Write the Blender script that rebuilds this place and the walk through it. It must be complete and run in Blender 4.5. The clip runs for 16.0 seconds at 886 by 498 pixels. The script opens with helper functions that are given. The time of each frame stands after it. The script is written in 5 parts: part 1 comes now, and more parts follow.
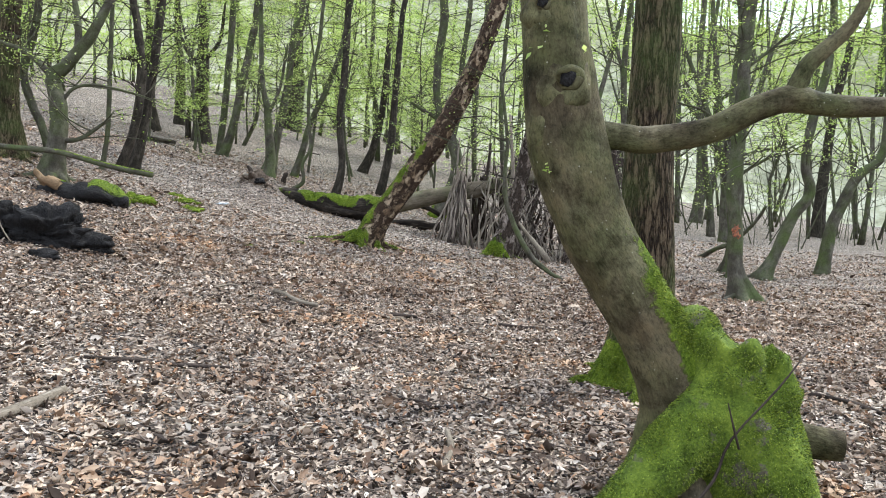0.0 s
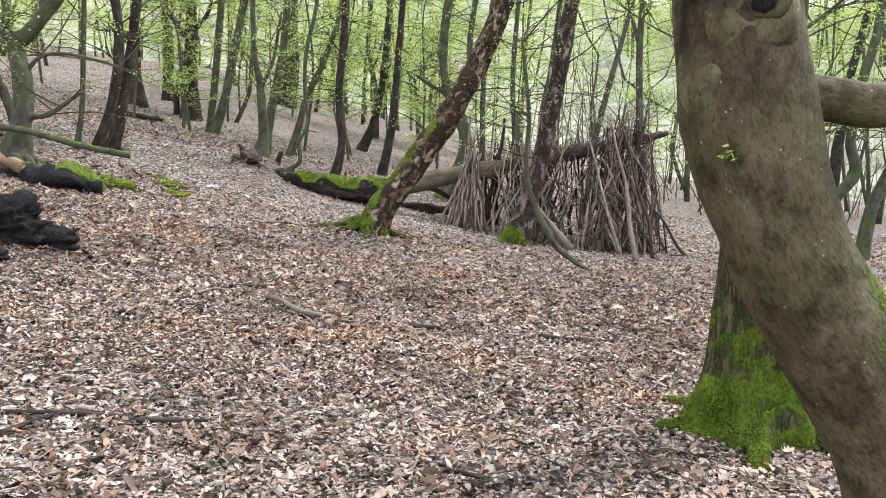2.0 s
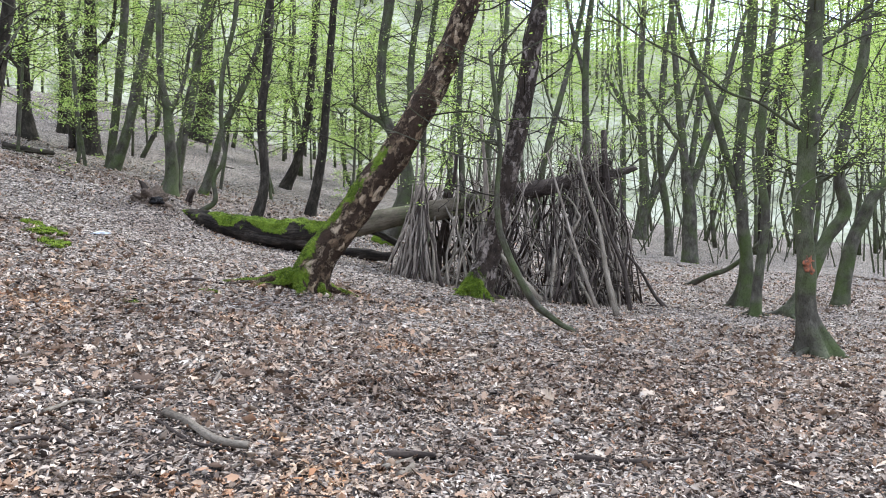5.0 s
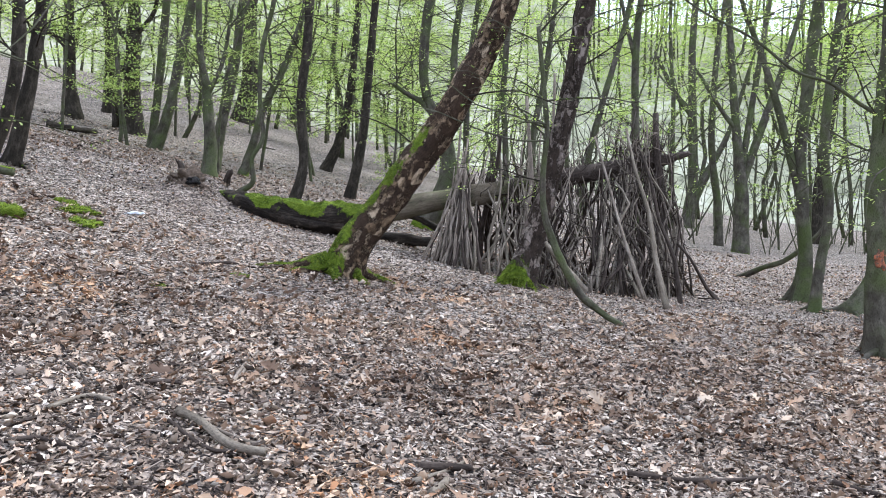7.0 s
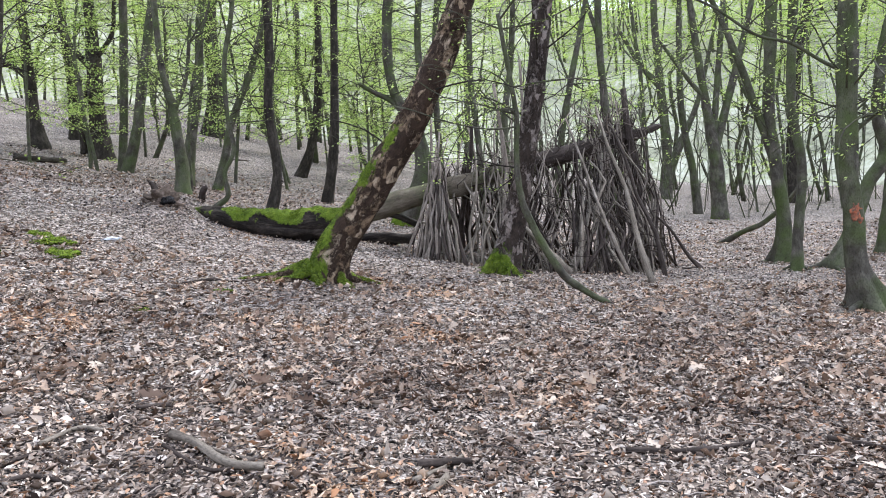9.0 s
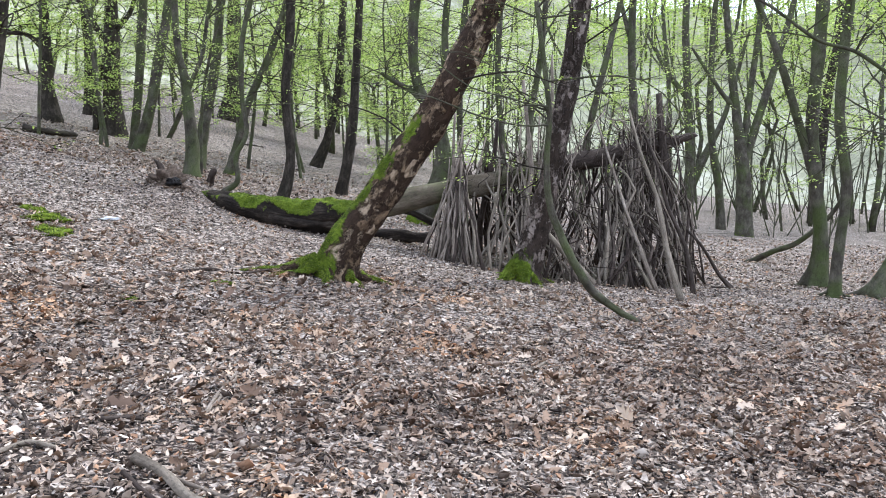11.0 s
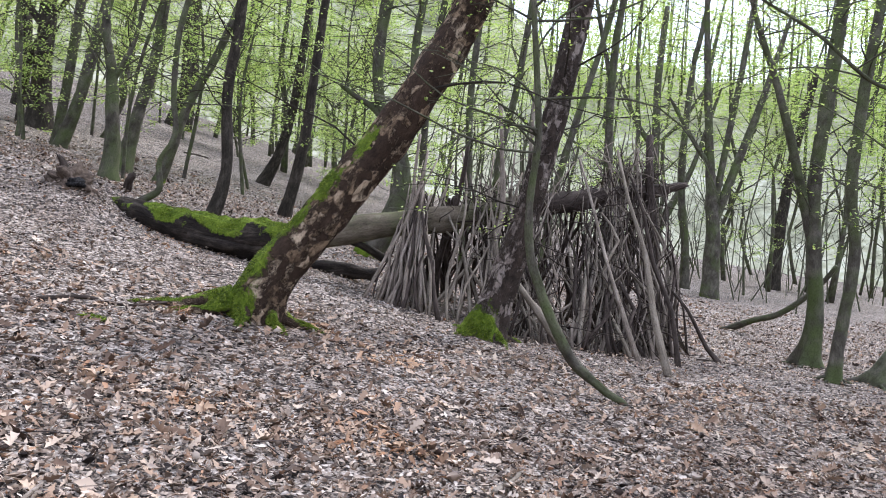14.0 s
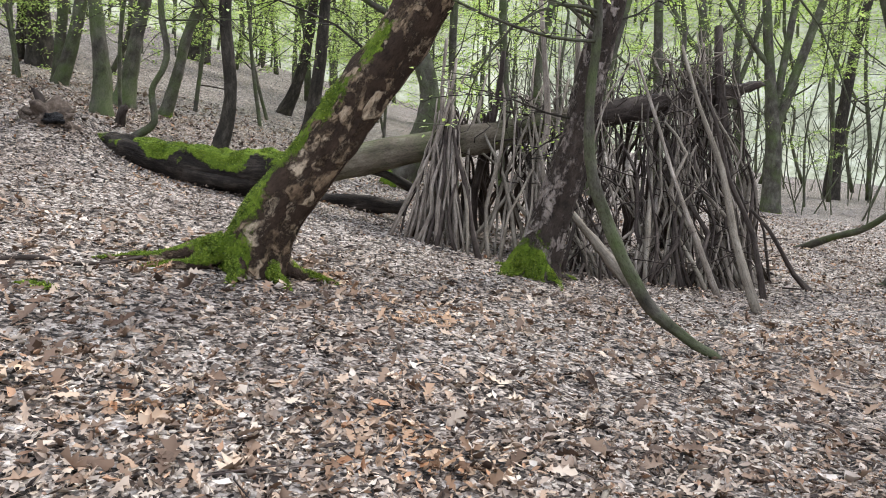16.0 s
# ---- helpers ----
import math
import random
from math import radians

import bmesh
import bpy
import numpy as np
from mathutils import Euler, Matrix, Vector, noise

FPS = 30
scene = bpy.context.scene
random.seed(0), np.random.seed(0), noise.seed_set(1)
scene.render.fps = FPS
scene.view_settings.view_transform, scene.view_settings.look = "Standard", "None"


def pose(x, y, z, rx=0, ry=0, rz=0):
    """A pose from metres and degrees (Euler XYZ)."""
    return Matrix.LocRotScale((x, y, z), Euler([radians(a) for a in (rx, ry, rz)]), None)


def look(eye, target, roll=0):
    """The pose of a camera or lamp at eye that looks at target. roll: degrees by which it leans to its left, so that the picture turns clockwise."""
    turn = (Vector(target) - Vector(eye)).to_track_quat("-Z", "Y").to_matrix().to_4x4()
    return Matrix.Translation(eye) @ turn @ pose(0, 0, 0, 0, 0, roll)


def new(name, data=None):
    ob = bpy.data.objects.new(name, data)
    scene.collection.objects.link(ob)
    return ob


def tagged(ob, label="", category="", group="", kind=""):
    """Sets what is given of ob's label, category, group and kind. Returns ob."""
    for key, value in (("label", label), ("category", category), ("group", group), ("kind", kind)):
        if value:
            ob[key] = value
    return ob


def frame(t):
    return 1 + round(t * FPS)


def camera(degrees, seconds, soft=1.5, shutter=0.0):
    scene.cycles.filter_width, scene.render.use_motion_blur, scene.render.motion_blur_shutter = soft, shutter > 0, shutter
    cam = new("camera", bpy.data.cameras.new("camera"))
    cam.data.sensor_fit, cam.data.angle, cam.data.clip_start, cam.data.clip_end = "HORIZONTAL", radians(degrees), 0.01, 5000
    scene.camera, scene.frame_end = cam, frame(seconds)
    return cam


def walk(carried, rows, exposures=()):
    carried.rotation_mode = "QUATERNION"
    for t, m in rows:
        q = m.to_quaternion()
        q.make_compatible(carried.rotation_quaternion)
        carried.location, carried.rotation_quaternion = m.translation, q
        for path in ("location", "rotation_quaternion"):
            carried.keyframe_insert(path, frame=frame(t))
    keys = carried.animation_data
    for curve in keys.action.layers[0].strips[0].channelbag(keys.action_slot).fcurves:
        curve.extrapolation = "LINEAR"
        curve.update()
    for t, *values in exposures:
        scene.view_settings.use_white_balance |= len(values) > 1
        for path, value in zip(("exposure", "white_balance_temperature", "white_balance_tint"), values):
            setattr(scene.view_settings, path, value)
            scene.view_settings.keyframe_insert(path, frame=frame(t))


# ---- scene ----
cam = camera(60.2, 16.0, soft=1.0)
METRES, EYE, TILT, LEAN, TURN = 9.5, 1.55, -3.0, -1.0, 0.0
ROWS = [
    (0.0, 0.0, 0.0, 0.0, 0.0, 0.0, 0.0),
    (0.5, -0.0087, 0.0396, 0.005, -0.35, -1.73, 0.39),
    (1.0, -0.0202, 0.0738, 0.0124, -0.28, -1.99, 0.32),
    (1.5, -0.0312, 0.1155, 0.0143, -0.27, -2.17, 0.16),
    (2.0, -0.0334, 0.1619, 0.0198, -0.3, -1.7, 0.24),
    (2.5, -0.0453, 0.2029, 0.0249, -2.23, 0.47, 1.16),
    (3.0, -0.055, 0.2466, 0.0205, -5.91, -0.3, 1.88),
    (5.5, -0.0873, 0.4661, 0.0477, -5.93, 1.44, 0.61),
    (6.0, -0.0932, 0.4911, 0.0479, -4.04, 1.63, -0.13),
    (6.5, -0.0882, 0.4869, 0.0473, -3.04, 0.21, -1.43),
    (7.0, -0.0743, 0.479, 0.0479, -3.17, -0.08, -0.1),
    (7.5, -0.068, 0.4768, 0.047, -3.82, -0.46, 2.39),
    (8.0, -0.068, 0.4769, 0.047, -4.21, -0.59, 4.08),
    (8.5, -0.0692, 0.4757, 0.0485, -4.42, -0.6, 5.56),
    (11.0, -0.0736, 0.5587, 0.0533, -3.51, -0.64, 1.93),
    (11.5, -0.0743, 0.5897, 0.0475, -3.1, -2.9, -0.17),
    (12.0, -0.0708, 0.6211, 0.0569, -2.97, -1.2, -1.31),
    (12.5, -0.0719, 0.6566, 0.0583, -3.45, 1.63, -1.44),
    (13.0, -0.0754, 0.6954, 0.0573, -4.75, 2.35, -1.85),
    (13.5, -0.065, 0.73, 0.0627, -6.06, 2.09, -2.52),
    (14.0, -0.0612, 0.7629, 0.0661, -7.21, 1.91, -2.95),
    (14.5, -0.0568, 0.805, 0.0661, -7.57, 0.41, -2.32),
    (15.0, -0.0442, 0.8445, 0.0651, -7.45, -1.82, -1.41),
    (15.5, -0.0413, 0.8812, 0.0674, -6.3, -3.59, -0.68),
    (16.0, -0.0415, 0.9281, 0.0713, -4.42, -3.7, -0.13),
]
walk(cam, [(t, pose(0, 0, EYE, TILT, LEAN, TURN) @ pose(METRES * x, METRES * y, METRES * z, 90 + pitch, roll, yaw)) for t, x, y, z, yaw, pitch, roll in ROWS],
     exposures=[(0.0, 0.72, 5830, 6), (1.0, 0.82, 6130, 14), (3.0, 0.87, 5800, 12), (5.5, 0.67, 5480, 10), (8.5, 0.68, 5550, 13), (11.5, 0.67, 5540, 12), (13.5, 0.58, 5580, 16), (15.0, 0.6, 5720, 15), (16.0, 0.64, 5850, 10)])

# ---- world and sun ----
world = bpy.data.worlds.new("sky")
scene.world = world
world.use_nodes = True
wn = world.node_tree
wn.nodes.clear()
sky = wn.nodes.new("ShaderNodeTexSky")
sky.sky_type, sky.sun_disc = "NISHITA", False
sky.sun_elevation, sky.sun_rotation = radians(48), radians(55)
sky.air_density, sky.dust_density = 1.0, 4.0
cloud = wn.nodes.new("ShaderNodeMix")          # thin bright cloud over the blue
cloud.data_type = "RGBA"
cloud.inputs["Factor"].default_value = 0.8
cloud.inputs["B"].default_value = (12.6, 13.2, 14.6, 1)
bg = wn.nodes.new("ShaderNodeBackground")
bg.inputs["Strength"].default_value = 0.128
wo = wn.nodes.new("ShaderNodeOutputWorld")
wn.links.new(sky.outputs["Color"], cloud.inputs["A"])
wn.links.new(cloud.outputs["Result"], bg.inputs["Color"])
wn.links.new(bg.outputs["Background"], wo.inputs["Surface"])

sun = new("sun", bpy.data.lights.new("sun", "SUN"))
sun.data.energy, sun.data.angle, sun.data.color = 2.8, radians(6), (1.0, 0.95, 0.87)
sun.matrix_world = look((0, 0, 0), (-math.sin(radians(55)) * math.cos(radians(48)), -math.cos(radians(55)) * math.cos(radians(48)), -math.sin(radians(48))))


# ---- materials ----
def shader(name, rough=0.8):
    m = bpy.data.materials.new(name)
    m.use_nodes = True
    nt = m.node_tree
    p = nt.nodes["Principled BSDF"]
    p.inputs["Roughness"].default_value = rough
    p.inputs["Specular IOR Level"].default_value = 0.25
    return m, nt, p


def ramp(nt, fac, stops):
    r = nt.nodes.new("ShaderNodeValToRGB")
    while len(r.color_ramp.elements) < len(stops):
        r.color_ramp.elements.new(0.5)
    for e, (at, col) in zip(r.color_ramp.elements, stops):
        e.position, e.color = at, (*col, 1)
    nt.links.new(fac, r.inputs["Fac"])
    return r.outputs["Color"]


def noise_tex(nt, vec, scale, detail=6.0, rough=0.6):
    n = nt.nodes.new("ShaderNodeTexNoise")
    n.inputs["Scale"].default_value, n.inputs["Detail"].default_value, n.inputs["Roughness"].default_value = scale, detail, rough
    if vec is not None:
        nt.links.new(vec, n.inputs["Vector"])
    return n.outputs["Fac"]


def voronoi(nt, vec, scale, feature="F1"):
    n = nt.nodes.new("ShaderNodeTexVoronoi")
    n.feature = feature
    n.inputs["Scale"].default_value = scale
    nt.links.new(vec, n.inputs["Vector"])
    return n


def mapped(nt, source, scale):
    m = nt.nodes.new("ShaderNodeMapping")
    m.inputs["Scale"].default_value = scale
    nt.links.new(source, m.inputs["Vector"])
    return m.outputs["Vector"]


def mix(nt, fac, a, b, kind="MIX"):
    m = nt.nodes.new("ShaderNodeMix")
    m.data_type, m.blend_type = "RGBA", kind
    for key, v in (("Factor", fac), ("A", a), ("B", b)):
        if isinstance(v, (int, float)):
            m.inputs[key].default_value = v
        elif isinstance(v, tuple):
            m.inputs[key].default_value = (*v, 1)
        else:
            nt.links.new(v, m.inputs[key])
    return m.outputs["Result"]


def calc(nt, op, a, b=0.0, clamp=False):
    m = nt.nodes.new("ShaderNodeMath")
    m.operation, m.use_clamp = op, clamp
    for i, v in enumerate((a, b)):
        if isinstance(v, (int, float)):
            m.inputs[i].default_value = v
        else:
            nt.links.new(v, m.inputs[i])
    return m.outputs[0]


def attr(nt, name, out="Vector"):
    a = nt.nodes.new("ShaderNodeAttribute")
    a.attribute_name = name
    return a.outputs[out]


def bump(nt, p, height, strength, distance, under=None):
    b = nt.nodes.new("ShaderNodeBump")
    b.inputs["Strength"].default_value, b.inputs["Distance"].default_value = strength, distance
    nt.links.new(height, b.inputs["Height"])
    if under is not None:
        nt.links.new(under, b.inputs["Normal"])
    nt.links.new(b.outputs["Normal"], p.inputs["Normal"])
    return b.outputs["Normal"]


MOSS_STOPS = [(0.34, (0.014, 0.022, 0.003)), (0.46, (0.08, 0.12, 0.010)), (0.66, (0.22, 0.275, 0.030))]


def bark(name, stops, stretch, scale, relief, cells=False, patches=None, algae=0.0, rough=0.85, cracks=False, plates=0.0):
    """Bark that follows the stem: barkco runs round and along it, moss tells where moss sits."""
    m, nt, p = shader(name, rough)
    p.inputs["Specular IOR Level"].default_value = 0.08
    co = attr(nt, "barkco")
    vec = mapped(nt, co, (1, 1, stretch))
    fine = noise_tex(nt, vec, scale, 8.0, 0.65)
    wide = noise_tex(nt, co, 3.1, 4.0, 0.6)
    if cells:
        warp = mix(nt, 0.08, vec, noise_colour(nt, vec, scale * 0.9))
        v = voronoi(nt, warp, scale * 0.55, "DISTANCE_TO_EDGE")
        h = calc(nt, "MULTIPLY", calc(nt, "MINIMUM", v.outputs["Distance"], 0.22), 3.5)
        height = calc(nt, "ADD", calc(nt, "MULTIPLY", h, 0.7), calc(nt, "MULTIPLY", fine, 0.5))
        tone = calc(nt, "MULTIPLY", calc(nt, "ADD", h, 0.25), calc(nt, "ADD", fine, 0.25))
    else:
        height = fine
        tone = calc(nt, "ADD", calc(nt, "MULTIPLY", fine, 0.6), calc(nt, "MULTIPLY", wide, 0.4))
    col = ramp(nt, tone, stops)
    if plates:                                         # torn plates of pale outer bark with dark edges
        pv = mapped(nt, co, (1, 1, 0.75))
        torn = mix(nt, 0.2, pv, noise_colour(nt, pv, 6.0))
        cell = voronoi(nt, torn, 11.0)
        pick = nt.nodes.new("ShaderNodeSeparateColor")
        nt.links.new(cell.outputs["Color"], pick.inputs["Color"])
        rag = calc(nt, "ADD", calc(nt, "MULTIPLY", pick.outputs["Red"], 0.16), calc(nt, "ADD", calc(nt, "MULTIPLY", noise_tex(nt, mapped(nt, co, (1.3, 1.3, 0.8)), 9.0, 9.0, 0.78), 0.75), calc(nt, "MULTIPLY", noise_tex(nt, co, 2.2, 3.0), 0.25)))
        sheet = ramp(nt, rag, [(plates, (0, 0, 0)), (plates + 0.07, (1, 1, 1))])
        seam = ramp(nt, voronoi(nt, torn, 11.0, "DISTANCE_TO_EDGE").outputs["Distance"], [(0.01, (0.5, 0.5, 0.5)), (0.08, (1, 1, 1))])
        sheet = calc(nt, "MULTIPLY", sheet, seam)
        col = mix(nt, sheet, col, ramp(nt, calc(nt, "ADD", calc(nt, "MULTIPLY", pick.outputs["Green"], 0.3), calc(nt, "MULTIPLY", noise_tex(nt, mapped(nt, co, (1, 1, 0.5)), 18.0, 8.0, 0.75), 0.7)), patches))
        height = calc(nt, "ADD", calc(nt, "MULTIPLY", height, 0.5), calc(nt, "MULTIPLY", sheet, 0.9))
    if algae:
        film = ramp(nt, noise_tex(nt, co, 1.7, 5.0), [(0.42, (0, 0, 0)), (0.68, (1, 1, 1))])
        col = mix(nt, calc(nt, "MULTIPLY", film, algae), col, (0.075, 0.10, 0.028))
    grain = noise_tex(nt, mapped(nt, co, (1, 1, 0.45)), 85.0, 5.0, 0.7)
    col = mix(nt, 1.0, col, ramp(nt, grain, [(0.3, (0.45, 0.44, 0.42)), (0.5, (1, 1, 1)), (0.72, (1.2, 1.2, 1.2))]), "MULTIPLY")
    height = calc(nt, "ADD", height, calc(nt, "MULTIPLY", grain, 0.25))
    if cracks:                                         # folds, blotches and pale lichen specks
        fold = noise_tex(nt, mapped(nt, co, (1, 1, 0.35)), 8.0, 4.0, 0.55)
        col = mix(nt, 1.0, col, ramp(nt, fold, [(0.34, (0.72, 0.7, 0.66)), (0.47, (1, 1, 1)), (0.66, (1.08, 1.08, 1.05))]), "MULTIPLY")
        speck = ramp(nt, voronoi(nt, co, 34.0).outputs["Distance"], [(0.10, (1, 1, 1)), (0.16, (0, 0, 0))])
        few = ramp(nt, noise_tex(nt, co, 14.0, 2.0), [(0.57, (0, 0, 0)), (0.62, (1, 1, 1))])
        col = mix(nt, calc(nt, "MULTIPLY", calc(nt, "MULTIPLY", speck, few), 0.55), col, (0.40, 0.38, 0.31))
        blot = ramp(nt, noise_tex(nt, co, 6.5, 7.0, 0.72), [(0.36, (0.4, 0.39, 0.34)), (0.5, (1, 1, 1)), (0.66, (1.3, 1.27, 1.2))])
        col = mix(nt, 1.0, col, blot, "MULTIPLY")
        height = calc(nt, "ADD", height, calc(nt, "MULTIPLY", fold, 1.6))
    spread = calc(nt, "ADD", attr(nt, "moss", "Fac"), calc(nt, "MULTIPLY", calc(nt, "SUBTRACT", noise_tex(nt, co, 11.0, 6.0, 0.7), 0.5), 1.5))
    cover = ramp(nt, spread, [(0.44, (0, 0, 0)), (0.60, (1, 1, 1))])
    tuft = noise_tex(nt, co, 60.0, 6.0, 0.75)
    col = mix(nt, cover, col, ramp(nt, calc(nt, "ADD", calc(nt, "MULTIPLY", tuft, 0.6), calc(nt, "MULTIPLY", noise_tex(nt, co, 7.0), 0.4)), MOSS_STOPS))
    nt.links.new(col, p.inputs["Base Color"])
    n1 = bump(nt, p, height, 0.9, relief)
    bump(nt, p, calc(nt, "MULTIPLY", cover, tuft), 0.8, 0.03, n1)
    return m


def noise_colour(nt, vec, scale):
    n = nt.nodes.new("ShaderNodeTexNoise")
    n.inputs["Scale"].default_value = scale
    nt.links.new(vec, n.inputs["Vector"])
    return n.outputs["Color"]


BEECH = bark("beech_bark", [(0.3, (0.018, 0.016, 0.012)), (0.5, (0.066, 0.058, 0.043)), (0.7, (0.15, 0.135, 0.108))], 0.5, 9.0, 0.008, algae=0.75)
SMOOTH = bark("smooth_beech_bark", [(0.34, (0.022, 0.017, 0.010)), (0.45, (0.066, 0.052, 0.030)), (0.56, (0.10, 0.080, 0.047)), (0.70, (0.175, 0.148, 0.10))], 0.8, 4.0, 0.02, algae=0.45, rough=0.75, cracks=True)
OAK = bark("oak_bark", [(0.15, (0.008, 0.006, 0.005)), (0.5, (0.058, 0.041, 0.024)), (0.95, (0.14, 0.103, 0.064))], 0.17, 40.0, 0.05, cells=True, algae=0.7)
DARK = bark("dark_bark", [(0.3, (0.009, 0.008, 0.006)), (0.5, (0.034, 0.028, 0.021)), (0.72, (0.10, 0.084, 0.064))], 0.35, 14.0, 0.014)
BIRCH = bark("flaking_bark", [(0.3, (0.010, 0.007, 0.005)), (0.55, (0.045, 0.029, 0.019)), (0.8, (0.11, 0.072, 0.048))], 0.7, 16.0, 0.03, plates=0.58,
             patches=[(0.3, (0.09, 0.058, 0.034)), (0.5, (0.235, 0.165, 0.1)), (0.7, (0.44, 0.345, 0.235))])
BIRCH_DARK = bark("dark_flaking_bark", [(0.3, (0.010, 0.008, 0.006)), (0.55, (0.045, 0.033, 0.025)), (0.8, (0.12, 0.092, 0.072))], 0.6, 16.0, 0.03, plates=0.585,
                  patches=[(0.3, (0.10, 0.075, 0.06)), (0.5, (0.2, 0.16, 0.13)), (0.7, (0.3, 0.25, 0.21))])
ROTTEN = bark("rotten_bark", [(0.32, (0.004, 0.0035, 0.003)), (0.5, (0.022, 0.017, 0.013)), (0.72, (0.10, 0.08, 0.06))], 0.22, 13.0, 0.05)
LOGWOOD = bark("weathered_log", [(0.3, (0.03, 0.024, 0.016)), (0.5, (0.115, 0.093, 0.064)), (0.72, (0.23, 0.195, 0.145))], 0.2, 14.0, 0.012, algae=0.55)
DEAD = bark("bare_dead_wood", [(0.3, (0.055, 0.044, 0.033)), (0.5, (0.17, 0.14, 0.105)), (0.72, (0.31, 0.27, 0.215))], 0.12, 24.0, 0.008)
STICK = bark("weathered_stick", [(0.3, (0.04, 0.031, 0.024)), (0.5, (0.18, 0.146, 0.113)), (0.72, (0.40, 0.34, 0.28))], 0.15, 22.0, 0.006)
# Dark sticks; this tone also paints shade inside the den and on the log's top.
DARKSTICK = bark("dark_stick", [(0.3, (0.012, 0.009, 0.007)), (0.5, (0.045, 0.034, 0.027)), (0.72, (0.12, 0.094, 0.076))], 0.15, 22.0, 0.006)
# Charred wood; the same black also paints the shade of hollows.
CHAR_AND_SHADE = bark("char_and_hollow_shade", [(0.3, (0.006, 0.006, 0.006)), (0.55, (0.02, 0.018, 0.017)), (0.8, (0.06, 0.055, 0.05))], 0.6, 13.0, 0.07, rough=0.5)


def leaf_material(name, stops, through_light, rough=0.5, patchy=False):
    m, nt, p = shader(name, rough)
    geo = nt.nodes.new("ShaderNodeNewGeometry")
    col = ramp(nt, geo.outputs["Random Per Island"], stops)
    if patchy:                                         # damp brown and bleached drifts
        drift = noise_tex(nt, geo.outputs["Position"], 0.8, 5.0, 0.6)
        col = mix(nt, 1.0, col, ramp(nt, drift, [(0.34, (0.62, 0.55, 0.50)), (0.46, (0.95, 0.92, 0.9)), (0.56, (1.08, 1.06, 1.04)), (0.66, (1.14, 0.94, 0.74))]), "MULTIPLY")
    nt.links.new(col, p.inputs["Base Color"])
    if through_light:
        tr = nt.nodes.new("ShaderNodeBsdfTranslucent")
        nt.links.new(mix(nt, 0.5, col, (1.0, 1.0, 0.35), "MULTIPLY"), tr.inputs["Color"])
        ms = nt.nodes.new("ShaderNodeMixShader")
        ms.inputs["Fac"].default_value = through_light
        nt.links.new(p.outputs["BSDF"], ms.inputs[1])
        nt.links.new(tr.outputs["BSDF"], ms.inputs[2])
        nt.links.new(ms.outputs["Shader"], nt.nodes["Material Output"].inputs["Surface"])
    return m


LEAF = leaf_material("spring_leaf", [(0.0, (0.19, 0.31, 0.05)), (0.5, (0.37, 0.47, 0.13)), (1.0, (0.58, 0.65, 0.28))], 0.55)
LITTER = leaf_material("dry_leaf", [(0.0, (0.015, 0.011, 0.009)), (0.14, (0.07, 0.05, 0.037)), (0.3, (0.19, 0.142, 0.104)), (0.55, (0.36, 0.285, 0.218)),
                                    (0.78, (0.47, 0.39, 0.305)), (0.9, (0.58, 0.515, 0.435)), (0.93, (0.30, 0.17, 0.095)), (1.0, (0.36, 0.225, 0.135))], 0.0, 0.75, True)
OAK_LEAF = leaf_material("dry_oak_leaf", [(0.0, (0.05, 0.032, 0.021)), (0.25, (0.15, 0.095, 0.06)), (0.6, (0.29, 0.20, 0.132)), (0.85, (0.40, 0.305, 0.22)), (1.0, (0.46, 0.38, 0.29))], 0.0, 0.75, True)
TWIG = leaf_material("twig_bits", [(0.0, (0.02, 0.015, 0.012)), (0.5, (0.07, 0.05, 0.04)), (0.8, (0.18, 0.14, 0.11)), (1.0, (0.36, 0.30, 0.25))], 0.0, 0.85)
MOSS = leaf_material("moss_tuft", [(0.0, (0.025, 0.042, 0.006)), (0.3, (0.062, 0.093, 0.010)), (0.65, (0.155, 0.205, 0.020)), (1.0, (0.37, 0.43, 0.055))], 0.2)


def ground_material():
    m, nt, p = shader("leaf_litter_ground", 0.9)
    co = nt.nodes.new("ShaderNodeNewGeometry").outputs["Position"]
    warp = mix(nt, 0.03, co, noise_colour(nt, co, 14.0))
    cells = voronoi(nt, warp, 27.0)
    v2 = voronoi(nt, warp, 52.0)
    split = nt.nodes.new("ShaderNodeSeparateColor")
    nt.links.new(cells.outputs["Color"], split.inputs["Color"])
    split2 = nt.nodes.new("ShaderNodeSeparateColor")
    nt.links.new(v2.outputs["Color"], split2.inputs["Color"])
    pick = calc(nt, "ADD", calc(nt, "MULTIPLY", split.outputs["Red"], 0.6), calc(nt, "MULTIPLY", split2.outputs["Green"], 0.4))
    col = ramp(nt, pick, [(0.16, (0.010, 0.008, 0.006)), (0.34, (0.05, 0.038, 0.029)), (0.5, (0.20, 0.163, 0.132)), (0.66, (0.37, 0.315, 0.263)), (0.92, (0.58, 0.52, 0.455))])
    damp = ramp(nt, noise_tex(nt, co, 0.55, 5.0), [(0.35, (0.72, 0.68, 0.66)), (0.6, (1, 1, 1))])
    col = mix(nt, 1.0, col, damp, "MULTIPLY")
    far = ramp(nt, noise_tex(nt, co, 5.5, 9.0, 0.85), [(0.38, (0.28, 0.25, 0.22)), (0.5, (0.95, 0.93, 0.9)), (0.62, (1.25, 1.22, 1.2))])
    col = mix(nt, 1.0, col, far, "MULTIPLY")
    nt.links.new(col, p.inputs["Base Color"])
    bump(nt, p, calc(nt, "ADD", split.outputs["Blue"], calc(nt, "MULTIPLY", cells.outputs["Distance"], -1.2)), 0.8, 0.03)
    return m


